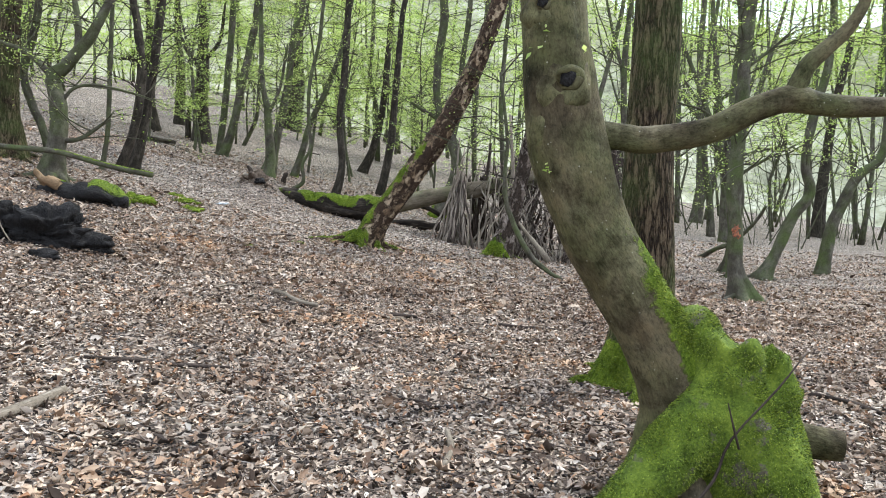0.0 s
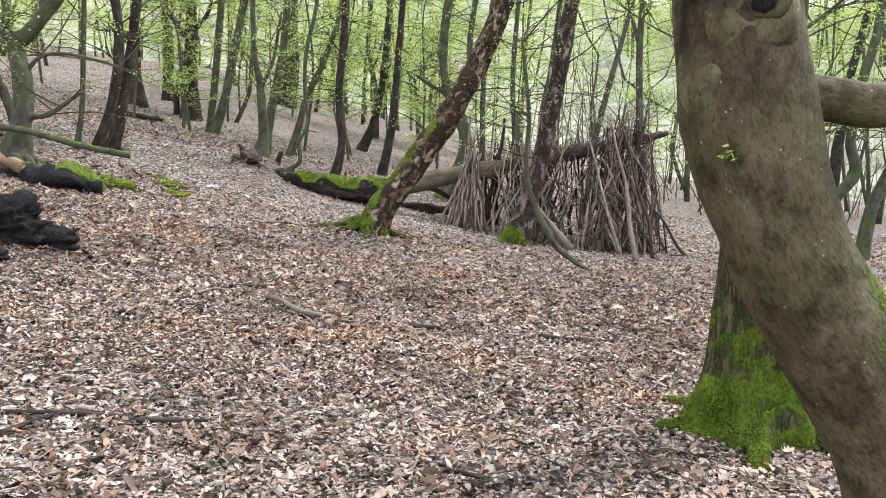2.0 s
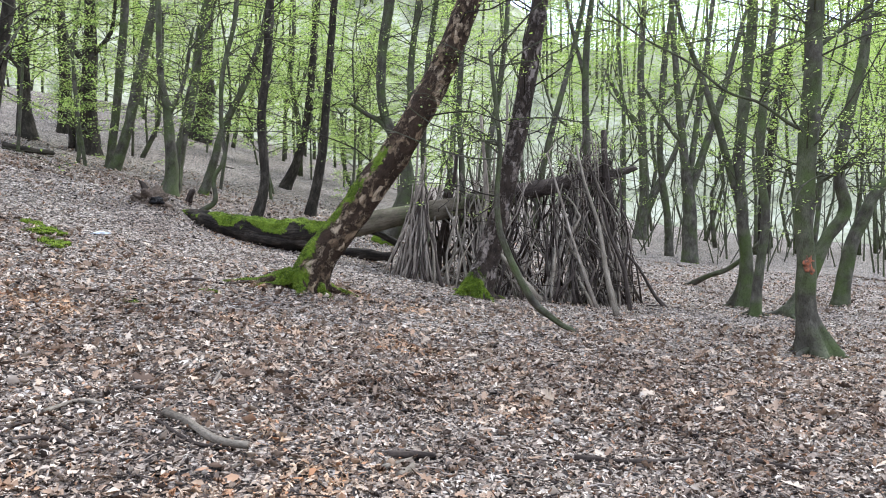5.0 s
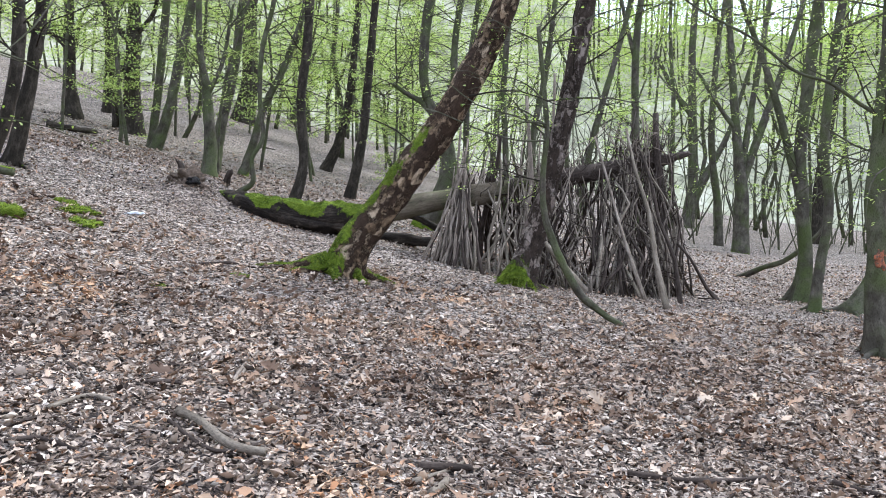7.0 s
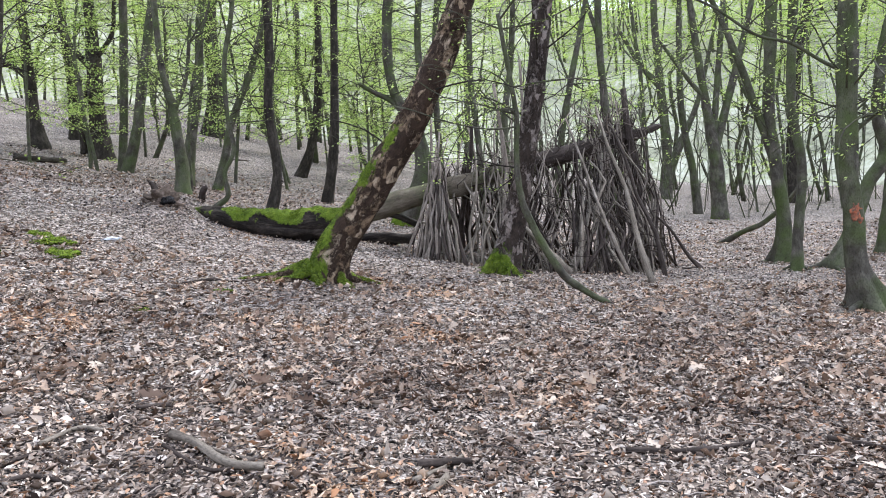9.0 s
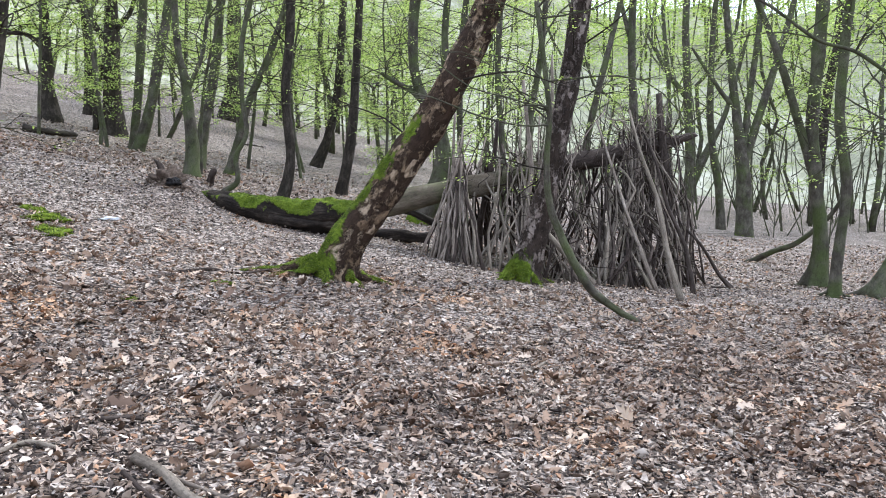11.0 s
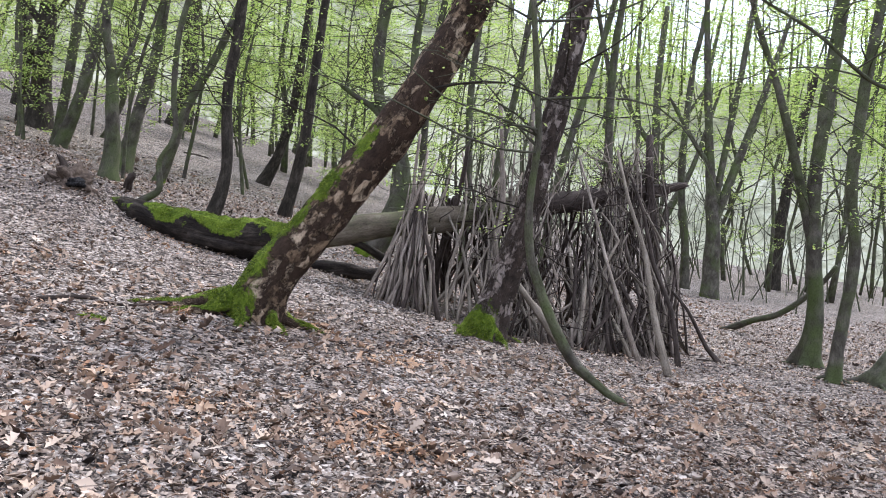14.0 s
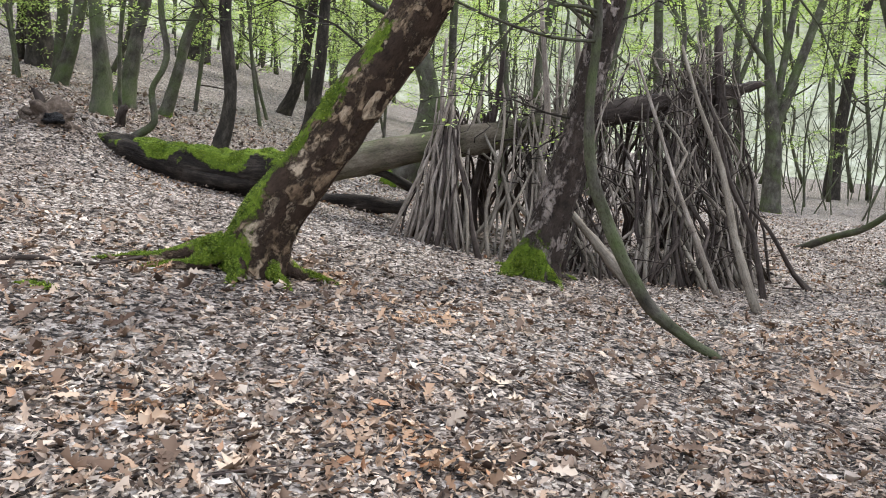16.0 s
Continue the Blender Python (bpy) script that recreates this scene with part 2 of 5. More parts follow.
GROUND = ground_material()
EARTH = bark("bare_earth", [(0.3, (0.025, 0.018, 0.013)), (0.5, (0.095, 0.07, 0.051)), (0.75, (0.24, 0.185, 0.145))], 1.0, 12.0, 0.02)

# ---- the lie of the land ----
MID = (0.0, 11.0)
REACH = 11.5


def ground(x, y):
    """Height of the hillside, which climbs to the left and ahead and evens out far off. Takes numbers or arrays."""
    x, y = np.asarray(x, float), np.asarray(y, float)
    dx, dy = x - MID[0], y - MID[1]
    r = np.hypot(dx, dy) + 1e-9
    k = np.minimum(1.0, REACH / r)
    px, py = MID[0] + dx * k, MID[1] + dy * k
    z = 0.208 - 0.0132 * px - 0.0245 * py + 0.00875 * px * px - 0.00868 * px * py + 0.00315 * py * py
    gx, gy = -0.0132 + 0.0175 * px - 0.00868 * py, -0.0245 - 0.00868 * px + 0.0063 * py
    steep = np.interp(np.arctan2(dx, dy), (-1.0, -0.6, -0.45, -0.3, -0.15, 0.0, 0.2, 0.4, 0.6), (0.15, 0.15, 0.142, 0.14, 0.118, 0.098, 0.066, 0.036, 0.02))
    slope = np.clip((gx * dx + gy * dy) / r, -0.035, steep)
    far = np.maximum(0.0, r - REACH)
    hill = np.interp(np.arctan2(dx, dy), (-0.7, -0.3, -0.1, 0.1), (0.085, 0.07, 0.03, 0.0))
    return z + slope * 140.0 * np.tanh(far / 140.0) + hill * 60.0 * np.tanh(np.maximum(0.0, r - 20.0) / 60.0)


def rough_ground(x, y):
    bank = 0.34 * math.exp(-((x + 4.55) ** 2 / 0.35 + (y - 19.5) ** 2 / 1.1))
    return float(ground(x, y)) + bank + 0.05 * noise.noise(Vector((x * 0.7, y * 0.7, 0.3))) + 0.02 * noise.noise(Vector((x * 2.6, y * 2.6, 4.1)))


# ---- mesh tools ----
def fast_mesh(name, verts, faces, material, smooth=False):
    """A mesh from arrays of points and equal-sided faces."""
    verts, faces = np.asarray(verts, np.float32), np.asarray(faces, np.int32)
    me = bpy.data.meshes.new(name)
    me.vertices.add(len(verts))
    me.vertices.foreach_set("co", verts.ravel())
    n, k = faces.shape
    me.loops.add(n * k)
    me.loops.foreach_set("vertex_index", faces.ravel())
    me.polygons.add(n)
    me.polygons.foreach_set("loop_start", np.arange(0, n * k, k, dtype=np.int32))
    me.update(calc_edges=True)
    me.validate()
    if smooth:
        me.shade_smooth()
    me.materials.append(material)
    return me


class Form:
    """Gathers tubes into one mesh, with bark coordinates and moss."""

    def __init__(self):
        self.v, self.f, self.co, self.moss = [], [], [], []

    def tube(self, path, sides=10, wobble=0.06, flare=0.0, moss=None, seed=0.0, steps=5, lobes=0, cap=True, broken=0.0):
        """path: (x, y, z, radius) from the foot up. moss(place, out, height) gives 0..1."""
        pts = spline(path, steps)
        first, count = len(self.v), len(pts)
        run, side = 0.0, None
        for i, (p, r) in enumerate(pts):
            a, b = pts[max(0, i - 1)][0], pts[min(count - 1, i + 1)][0]
            along = (b - a).normalized()
            if side is None:
                side = along.orthogonal().normalized()
            side = (side - along * side.dot(along)).normalized()
            other = along.cross(side)
            if i:
                run += (p - pts[i - 1][0]).length
            for j in range(sides):
                t = 2 * math.pi * j / sides
                out = side * math.cos(t) + other * math.sin(t)
                k = 1 + wobble * 2.2 * noise.noise(Vector((out.x * 1.3 + seed, out.y * 1.3, run * 1.4 / max(r * 6, 0.25)))) + wobble * noise.noise(Vector((out.x * 3 + seed, out.y * 3, run * 5)))
                if flare:
                    fall = math.exp(-max(0.0, run - 0.15) / (r * 1.4 + 0.06))
                    k *= 1 + flare * fall * (1 + (0.75 * math.cos(lobes * math.atan2(out.y, out.x) + seed) if lobes else 0))
                q = p + out * (r * k)
                if broken and i == count - 1:
                    q += along * broken * noise.noise(Vector((j * 1.7, seed, 2.0)))
                self.v.append(q)
                self.co.append((math.cos(t) * r, math.sin(t) * r, run + seed))
                self.moss.append(moss(q, out, run) if moss else 0.0)
        for i in range(count - 1):
            for j in range(sides):
                k = (j + 1) % sides
                self.f.append((first + i * sides + j, first + i * sides + k, first + (i + 1) * sides + k, first + (i + 1) * sides + j))
        if cap:
            for row, turn in ((0, -1), (count - 1, 1)):
                ring = [first + row * sides + j for j in range(sides)]
                self.f.append(tuple(ring[::turn]))
        return pts

    def lump(self, centre, size, seed=0.0, rough=0.25, moss=None, turn=0.0, detail=3):
        bm = bmesh.new()
        bmesh.ops.create_icosphere(bm, subdivisions=detail, radius=1.0)
        first, c = len(self.v), Vector(centre)
        rot = Matrix.Rotation(turn, 3, "Z")
        for v in bm.verts:
            d = v.co.normalized()
            k = 1 + rough * 1.6 * noise.noise(d * 1.5 + Vector((seed, 0, 0))) + rough * 0.8 * noise.noise(d * 4 + Vector((0, seed, 0))) + rough * 0.5 * noise.noise(d * 11 + Vector((0, 0, seed)))
            q = c + rot @ Vector((d.x * size[0] * k, d.y * size[1] * k, d.z * size[2] * k))
            self.v.append(q)
            self.co.append(tuple(q - c))
            self.moss.append(moss(q, d, q.z) if moss else 0.0)
        for f in bm.faces:
            self.f.append(tuple(first + v.index for v in f.verts))
        bm.free()

    def mesh(self, name, material):
        me = bpy.data.meshes.new(name)
        me.from_pydata([tuple(v) for v in self.v], [], self.f)
        me.attributes.new("barkco", "FLOAT_VECTOR", "POINT").data.foreach_set("vector", np.asarray(self.co, np.float32).ravel())
        me.attributes.new("moss", "FLOAT", "POINT").data.foreach_set("value", np.asarray(self.moss, np.float32))
        me.shade_smooth()
        me.materials.append(material)
        return me


def spline(path, steps):
    """Glides through the points: (place, radius) pairs."""
    p = [Vector(q[:3]) for q in path]
    r = [q[3] for q in path]
    out = []
    for i in range(len(p) - 1):
        a, b = p[max(0, i - 1)], p[min(len(p) - 1, i + 2)]
        for s in range(steps):
            t = s / steps
            t2, t3 = t * t, t * t * t
            q = 0.5 * (2 * p[i] + (p[i + 1] - a) * t + (2 * a - 5 * p[i] + 4 * p[i + 1] - b) * t2 + (3 * p[i] - a - 3 * p[i + 1] + b) * t3)
            out.append((q, r[i] * (1 - t) + r[i + 1] * t))
    out.append((p[-1], r[-1]))
    return out


def part(name, me, parent, label=""):
    ob = new(name, me)
    ob.parent = parent
    return tagged(ob, label)


def thing(name, x, y, z, label, category, group="", kind=""):
    ob = new(name)
    ob.location = (x, y, z)
    return tagged(ob, label, category, group, kind)


LEAF_SHAPE = np.array([(0, 0, 0), (0.42, 0.28, 0.07), (1, 0, 0), (0.42, -0.28, 0.07)])


def leaf_mesh(name, places, sizes, rng, material, flat=0.5):
    """Many small folded leaves at those places."""
    n = len(places)
    yaw, tip, roll = rng.uniform(0, 2 * np.pi, n), rng.normal(-0.15, flat, n), rng.normal(0, flat, n)
    s = np.asarray(sizes)[:, None]
    base = LEAF_SHAPE[None] * s[:, :, None]
    cy, sy, cp, sp, cr, sr = np.cos(yaw), np.sin(yaw), np.cos(tip), np.sin(tip), np.cos(roll), np.sin(roll)
    x, y, z = base[..., 0], base[..., 1], base[..., 2]
    y, z = y * cr[:, None] - z * sr[:, None], y * sr[:, None] + z * cr[:, None]
    x, z = x * cp[:, None] - z * sp[:, None], x * sp[:, None] + z * cp[:, None]
    x, y = x * cy[:, None] - y * sy[:, None], x * sy[:, None] + y * cy[:, None]
    v = np.stack([x, y, z], -1) + np.asarray(places)[:, None]
    first = np.arange(n)[:, None] * 4
    f = np.concatenate([first + np.array([[0, 1, 2]]), first + np.array([[0, 2, 3]])])
    return fast_mesh(name, v.reshape(-1, 3), f, material)


def tufts(parent, form, n, rng, size=0.03, least=0.75, box=None):
    """Short moss blades standing on the mossy parts of a form."""
    v = np.array([tuple(q) for q in form.v])
    keep = np.array(form.moss) > least
    if box is not None:
        keep &= box(v)
    tri = [(f[0], f[1], f[2]) for f in form.f if len(f) <= 4] + [(f[0], f[2], f[3]) for f in form.f if len(f) == 4]
    tri = np.array([t for t in tri if keep[t[0]] and keep[t[1]] and keep[t[2]]])
    if not len(tri):
        return
    moss_blades(parent, v, tri, n, rng, size, np.clip(np.array(form.moss)[tri].mean(1) - least, 0.02, 0.6))


def moss_blades(parent, v, tri, n, rng, size, weight=1.0):
    a, b, c = v[tri[:, 0]], v[tri[:, 1]], v[tri[:, 2]]
    nor = np.cross(b - a, c - a)
    area = np.linalg.norm(nor, axis=1) + 1e-12
    clump = np.array([0.55 + 1.2 * noise.noise(Vector(q) * 7) for q in a])
    chance = area * weight * np.clip(clump, 0.05, 1.2)
    pick = rng.choice(len(tri), n, p=chance / chance.sum())
    nor = (nor / area[:, None])[pick]
    u, w = rng.uniform(0, 1, n), rng.uniform(0, 1, n)
    flip = u + w > 1
    u[flip], w[flip] = 1 - u[flip], 1 - w[flip]
    p = a[pick] + (b - a)[pick] * u[:, None] + (c - a)[pick] * w[:, None]
    way = nor + rng.normal(0, 0.5, (n, 3)) + np.array([0, 0, -0.35])
    way /= np.linalg.norm(way, axis=1)[:, None]
    side = np.cross(way, rng.normal(0, 1, (n, 3)))
    side /= np.linalg.norm(side, axis=1)[:, None] + 1e-9
    s = (size * rng.uniform(0.5, 1.3, n))[:, None]
    p = p - way * s * 0.25
    q = np.stack([p - side * s * 0.16, p + side * s * 0.16, p + way * s], 1).reshape(-1, 3)
    ob = part("moss", fast_mesh("moss", q, np.arange(3 * n).reshape(-1, 3), MOSS), parent, "bright green moss")
    tagged(ob, kind="stuff")


# ---- ground ----
def grid_lines(lo, hi, step, out_lo, out_hi):
    mid = list(np.arange(lo, hi, step))
    a, d = lo, step
    while a > out_lo:
        d *= 1.13
        a -= d
        mid.insert(0, a)
    a, d = mid[-1], step
    while a < out_hi:
        d *= 1.13
        a += d
        mid.append(a)
    return mid


def build_ground():
    xs, ys = grid_lines(-9, 10, 0.12, -400, 400), grid_lines(-1, 24, 0.12, -300, 600)
    v = [(x, y, rough_ground(x, y)) for y in ys for x in xs]
    n = len(xs)
    i, j = np.meshgrid(np.arange(len(ys) - 1), np.arange(n - 1), indexing="ij")
    a = (i * n + j).ravel()
    f = np.stack([a, a + 1, a + n + 1, a + n], -1)
    ob = new("ground", fast_mesh("ground", v, f, GROUND, True))
    tagged(ob, "woodland floor covered in pale dry beech and oak leaves", "ground", kind="structure")


build_ground()


# ---- trees ----
def tree(name, label, x, y, trunk, limbs=(), bark=BEECH, height=9, flare=0.5, moss=0.5, leafy=1.0, lowest=1.6, seed=0):
    """A tree from its stem's bends (offset from the foot and radius), its great limbs, and twigs and leaves by chance."""
    rnd = random.Random(seed * 7 + 3)
    flare = (0.3 if y < 20 else 0.18) if flare == 0.5 else flare
    rng = np.random.default_rng(seed + 11)
    z0 = rough_ground(x, y)
    top = thing(name, x, y, z0, label, "tree")
    path = list(trunk)
    up = path[-1]
    if up[2] < height:
        lean = Vector(up[:3]) - Vector(path[-2][:3])
        lean.normalize()
        at, r = Vector(up[:3]), up[3]
        while at.z < height:
            lean = (lean * 0.8 + Vector((rnd.uniform(-0.2, 0.2), rnd.uniform(-0.2, 0.2), 0.35))).normalized()
            at, r = at + lean * 1.2, r * 0.86
            path.append((*at, r))
    base = path[0]
    path = [(base[0], base[1], -0.15, base[3])] + path

    if moss >= 9:        # moss on the upper side and the roots
        cover = lambda q, out, run: max((1.25 if out.x < -0.1 else 0.2) * math.exp(-max(0, run - 0.2) / 0.3), (0.7 + 1.3 * noise.noise(q * 2.6)) * max(0.0, min(1.1, out.z * 2.2 - out.x * 0.5)) * max(0.0, min(1.0, 3.2 - run)))
    elif moss >= 8:
        cover = lambda q, out, run: 1.15 * math.exp(-max(0, run - 0.25) / 0.3) * (1 if out.x < 0.3 else 0.35)
    elif moss >= 7:
        cover = lambda q, out, run: (0.75 + 0.9 * noise.noise(q * 3.5)) * 1.15 * math.exp(-max(0, run - 0.2) / 0.5) + 0.25 * math.exp(-run / 1.6)
    elif moss >= 6:
        cover = lambda q, out, run: max(0.0, min(1.5, 1.5 * (1.75 - run))) * max(0.0, min(1.0, 0.1 + out.x * 1.1 + out.z * 0.8))
    else:
        cover = lambda q, out, run: moss * 0.8 * math.exp(-max(0, run - 0.15) / 0.3) * (0.7 + 0.7 * noise.noise(q * 3))
    near = y < 20
    f = Form()
    pts = f.tube(path, 40 if y < 8 else 22 if near else 12, 0.05 if y < 8 else 0.09, flare, cover, seed * 1.3, 9 if near else 5, lobes=5 if flare > 0.25 else 0)
    part("trunk", f.mesh("trunk", bark), top)
    if moss >= 6:
        tufts(top, f, 36000 if y < 8 else 9000, rng, 0.017 if y < 8 else 0.026, 0.8 if moss == 7 else 0.55, lambda v: v[:, 2] < 2.2)
    for limb in limbs:
        f = Form()
        tip = Vector(limb[-1][:3])
        far = tip + (tip - Vector(limb[-2][:3])) * 0.4
        f.tube(list(limb) + [(*far, limb[-1][3] * 0.45)], 24 if y < 8 else 10, 0.05, seed=seed + 0.7, steps=8 if near else 5)
        part("limb", f.mesh("limb", bark), top)
    if (flare > 0.25 or moss >= 7) and near:                # roots that run out over the ground
        for k in range(5):
            a = seed + k * 1.26 + rnd.uniform(-0.3, 0.3)
            r0, long = trunk[0][3], trunk[0][3] * rnd.uniform(1.7, 2.6)
            if moss >= 9:
                a, long = (3.25, 3.6, 4.5, 5.6, 6.2)[k], trunk[0][3] * (3.9, 2.9, 1.9, 1.9, 2.3)[k]
            f = Form()
            root = []
            for s, h, rr in ((0.3, 0.75, 0.44), (0.7, 0.34, 0.33), (1.0, 0.13, 0.24), (1.35, 0.03, 0.16), (1.7, -0.08, 0.07)):
                px, py = math.cos(a) * long * s * 0.75, math.sin(a) * long * s * 0.75
                a += rnd.uniform(-0.12, 0.12)
                root.append((px, py, rough_ground(x + px, y + py) - z0 + h * r0, rr * r0))
            f.tube(root, 12, 0.12, moss=(lambda q, out, run: 0.45 + 0.6 * out.z + 0.7 * noise.noise(q * 4)) if moss >= 7 else cover, seed=seed + k, steps=6)
            part("root", f.mesh("root", bark), top)
            if moss >= 7:
                tufts(top, f, 7000 if y < 8 else 1500, rng, 0.018 if y < 8 else 0.028, 0.6)
    if not leafy:
        return top
    twigs, spots = Form(), []
    stems = [[p for p in pts if p[0].z > lowest]]
    for limb in limbs:
        stems.append([p for p in spline(limb, 4)][3:])
    for stem in stems:
        if not stem:
            continue
        for _ in range(int((24 if stem is stems[0] else 9) * min(1.6, leafy))):
            p, r = rnd.choice(stem)
            a, rise = rnd.uniform(0, 2 * math.pi), rnd.uniform(0.0, 1.1)
            way = Vector((math.cos(a), math.sin(a), rise))
            long = rnd.uniform(0.8, 2.7)
            path2, at = [(*p, min(0.016, r * 0.5))], p.copy()
            for s in range(4):
                way = (way + Vector((rnd.uniform(-0.45, 0.45), rnd.uniform(-0.45, 0.45), rnd.uniform(-0.4, 0.25)))).normalized()
                at = at + way * long / 4
                path2.append((*at, 0.013 * (1 - s / 4.6)))
            twigs.tube(path2, 4, 0.0, steps=2, cap=False)
            for s in range(1, 5):
                for _ in range(2):
                    b = Vector(path2[s][:3])
                    a2 = a + rnd.uniform(-1.3, 1.3)
                    w2 = Vector((math.cos(a2), math.sin(a2), rnd.uniform(-0.15, 0.25)))
                    l2 = rnd.uniform(0.25, 0.7)
                    e = b + w2 * l2
                    twigs.tube([(*b, 0.006), (*e, 0.002)], 3, 0.0, steps=1, cap=False)
                    for _ in range(int(rnd.uniform(6, 14) * leafy)):
                        q = b + w2 * l2 * rnd.uniform(0.15, 1.1)
                        spots.append((q.x + rnd.gauss(0, 0.07), q.y + rnd.gauss(0, 0.07), q.z + rnd.gauss(0, 0.035)))
    if spots:
        tagged(part("twig_spray", twigs.mesh("twig_spray", bark if bark not in (BIRCH, BIRCH_DARK) else DARK), top, "thin dark twigs"), kind="stuff")
        size = 0.05 if y < 26 else 0.072
        crown = leaf_mesh("crown", spots, rng.uniform(0.7, 1.2, len(spots)) * size, rng, LEAF, 0.4)
        tagged(part("crown", crown, top, "fresh light-green spring leaves"), kind="stuff")
    return top


tree("beech_tree", "slender grey-green beech forking low with a long bare side branch", -7.25, 14.23,
     [(0.00, -0.00, 0.00, 0.220), (0.08, -0.00, 0.63, 0.157), (0.12, -0.00, 1.35, 0.146), (0.04, -0.00, 1.87, 0.135), (0.32, -0.00, 2.16, 0.114), (0.72, -0.00, 2.65, 0.104), (0.98, -0.00, 3.12, 0.078), (1.19, -0.00, 3.58, 0.062)],
     limbs=[[(0.04, -0.00, 1.85, 0.073), (-0.17, 0.00, 2.09, 0.057), (-0.48, 0.00, 2.35, 0.047), (-0.84, 0.00, 2.49, 0.036), (-1.36, 0.00, 2.67, 0.026)],
            [(0.49, -0.00, 2.44, 0.073), (0.49, -0.00, 2.90, 0.062), (0.41, -0.00, 3.41, 0.047)],
            [(0.12, -0.00, 1.35, 0.042), (0.40, -0.00, 1.69, 0.031), (0.82, -0.00, 1.76, 0.026), (1.44, -0.00, 1.64, 0.016), (1.86, -0.00, 1.51, 0.008)],
            [(0.06, -0.00, 0.73, 0.047), (0.50, -0.00, 0.77, 0.042), (0.92, -0.00, 1.04, 0.031)]],
     bark=BEECH, height=7, flare=0.5, moss=0.5, leafy=0.55, lowest=1.6, seed=0)
tree("oak_tree", "thick upright grey-brown trunk among the leaf litter", -8.61, 15.20,
     [(0.00, -0.00, 0.00, 0.268), (0.01, -0.00, 0.83, 0.212), (-0.01, 0.00, 1.93, 0.200), (0.09, -0.00, 3.03, 0.188)],
     bark=OAK, height=11, flare=0.5, moss=0.5, leafy=1.0, lowest=1.6, seed=1)
tree("beech_tree", "thin twisting dark beech stem", -8.04, 15.75,
     [(0.00, 0.00, 0.00, 0.081), (-0.19, 0.00, 0.71, 0.081), (-0.36, 0.00, 1.11, 0.081), (-0.56, 0.00, 1.79, 0.081), (-0.37, 0.00, 2.48, 0.075), (-0.22, 0.00, 3.27, 0.069)],
     bark=BEECH, height=7, flare=0.5, moss=0.5, leafy=1.0, lowest=1.6, seed=2)
tree("beech_sapling", "thin crooked sapling in the leaf litter", -7.33, 16.46,
     [(0.00, 0.00, 0.00, 0.055), (0.13, -0.00, 0.84, 0.048), (0.19, -0.00, 2.16, 0.048), (0.26, -0.00, 3.58, 0.042)],
     bark=BEECH, height=6, flare=0.2, moss=0.5, leafy=1.0, lowest=1.6, seed=3)
tree("beech_tree", "slim dark beech stem leaning beside its twin", -7.10, 16.82,
     [(-0.00, 0.00, 0.00, 0.099), (0.35, -0.00, 1.03, 0.099), (0.48, -0.00, 2.25, 0.092), (0.30, -0.00, 3.70, 0.080)],
     bark=DARK, height=8, flare=0.5, moss=0.5, leafy=1.0, lowest=1.6, seed=4)
tree("beech_tree", "slim rough dark stem leaning beside its twin", -7.03, 17.44,
     [(0.00, 0.00, 0.00, 0.128), (0.22, -0.00, 1.02, 0.115), (0.44, -0.00, 2.29, 0.096), (0.64, -0.00, 3.80, 0.089)],
     bark=DARK, height=8, flare=0.5, moss=0.5, leafy=1.0, lowest=1.6, seed=5)
tree("oak_tree", "old thick oak on the slope with spreading limbs", -12.05, 31.70,
     [(0.00, -0.00, 0.00, 0.345), (-0.08, 0.01, 0.91, 0.230), (-0.08, 0.01, 2.24, 0.180), (-0.08, 0.01, 3.95, 0.147)],
     limbs=[[(-0.08, 0.01, 2.24, 0.098), (-0.65, 0.07, 2.80, 0.074), (-1.41, 0.15, 2.89, 0.057)]],
     bark=DARK, height=11, flare=0.5, moss=0.5, leafy=1.6, lowest=1.6, seed=6)
tree("oak_tree", "far dark trunk high on the slope", -12.40, 36.00,
     [(0.00, -0.00, 0.00, 0.287), (0.08, -0.01, 2.27, 0.210), (-0.03, 0.00, 3.59, 0.172), (-0.08, 0.01, 5.79, 0.133)],
     bark=DARK, height=11, flare=0.5, moss=0.5, leafy=1.6, lowest=1.6, seed=7)
tree("oak_tree", "dark gnarled oak with twisted limbs and ivy-like leaves", -9.77, 31.00,
     [(0.00, -0.00, 0.00, 0.356), (-0.02, 0.00, 1.60, 0.258), (0.04, -0.00, 3.28, 0.226), (0.07, -0.01, 4.58, 0.177)],
     limbs=[[(-0.02, 0.00, 2.90, 0.113), (-0.58, 0.06, 3.64, 0.097), (-1.04, 0.11, 4.38, 0.072), (-1.60, 0.17, 4.47, 0.056)],
            [(0.11, -0.01, 3.28, 0.097), (0.73, -0.08, 4.03, 0.072), (0.91, -0.10, 5.15, 0.056)],
            [(-0.58, 0.06, 0.19, 0.129), (-0.54, 0.06, 1.12, 0.105), (-0.34, 0.04, 2.15, 0.065)]],
     bark=DARK, height=9, flare=0.5, moss=0.2, leafy=2.0, lowest=1.6, seed=8)
tree("beech_sapling", "thin crooked stem with a hooked foot", -8.78, 27.60,
     [(0.00, -0.00, -0.00, 0.063), (-0.23, 0.02, -0.24, 0.063), (-0.15, 0.02, 0.41, 0.056), (-0.21, 0.02, 1.31, 0.049), (-0.26, 0.03, 2.69, 0.042)],
     bark=BEECH, height=6, flare=0.1, moss=0.5, leafy=1.0, lowest=1.6, seed=9)
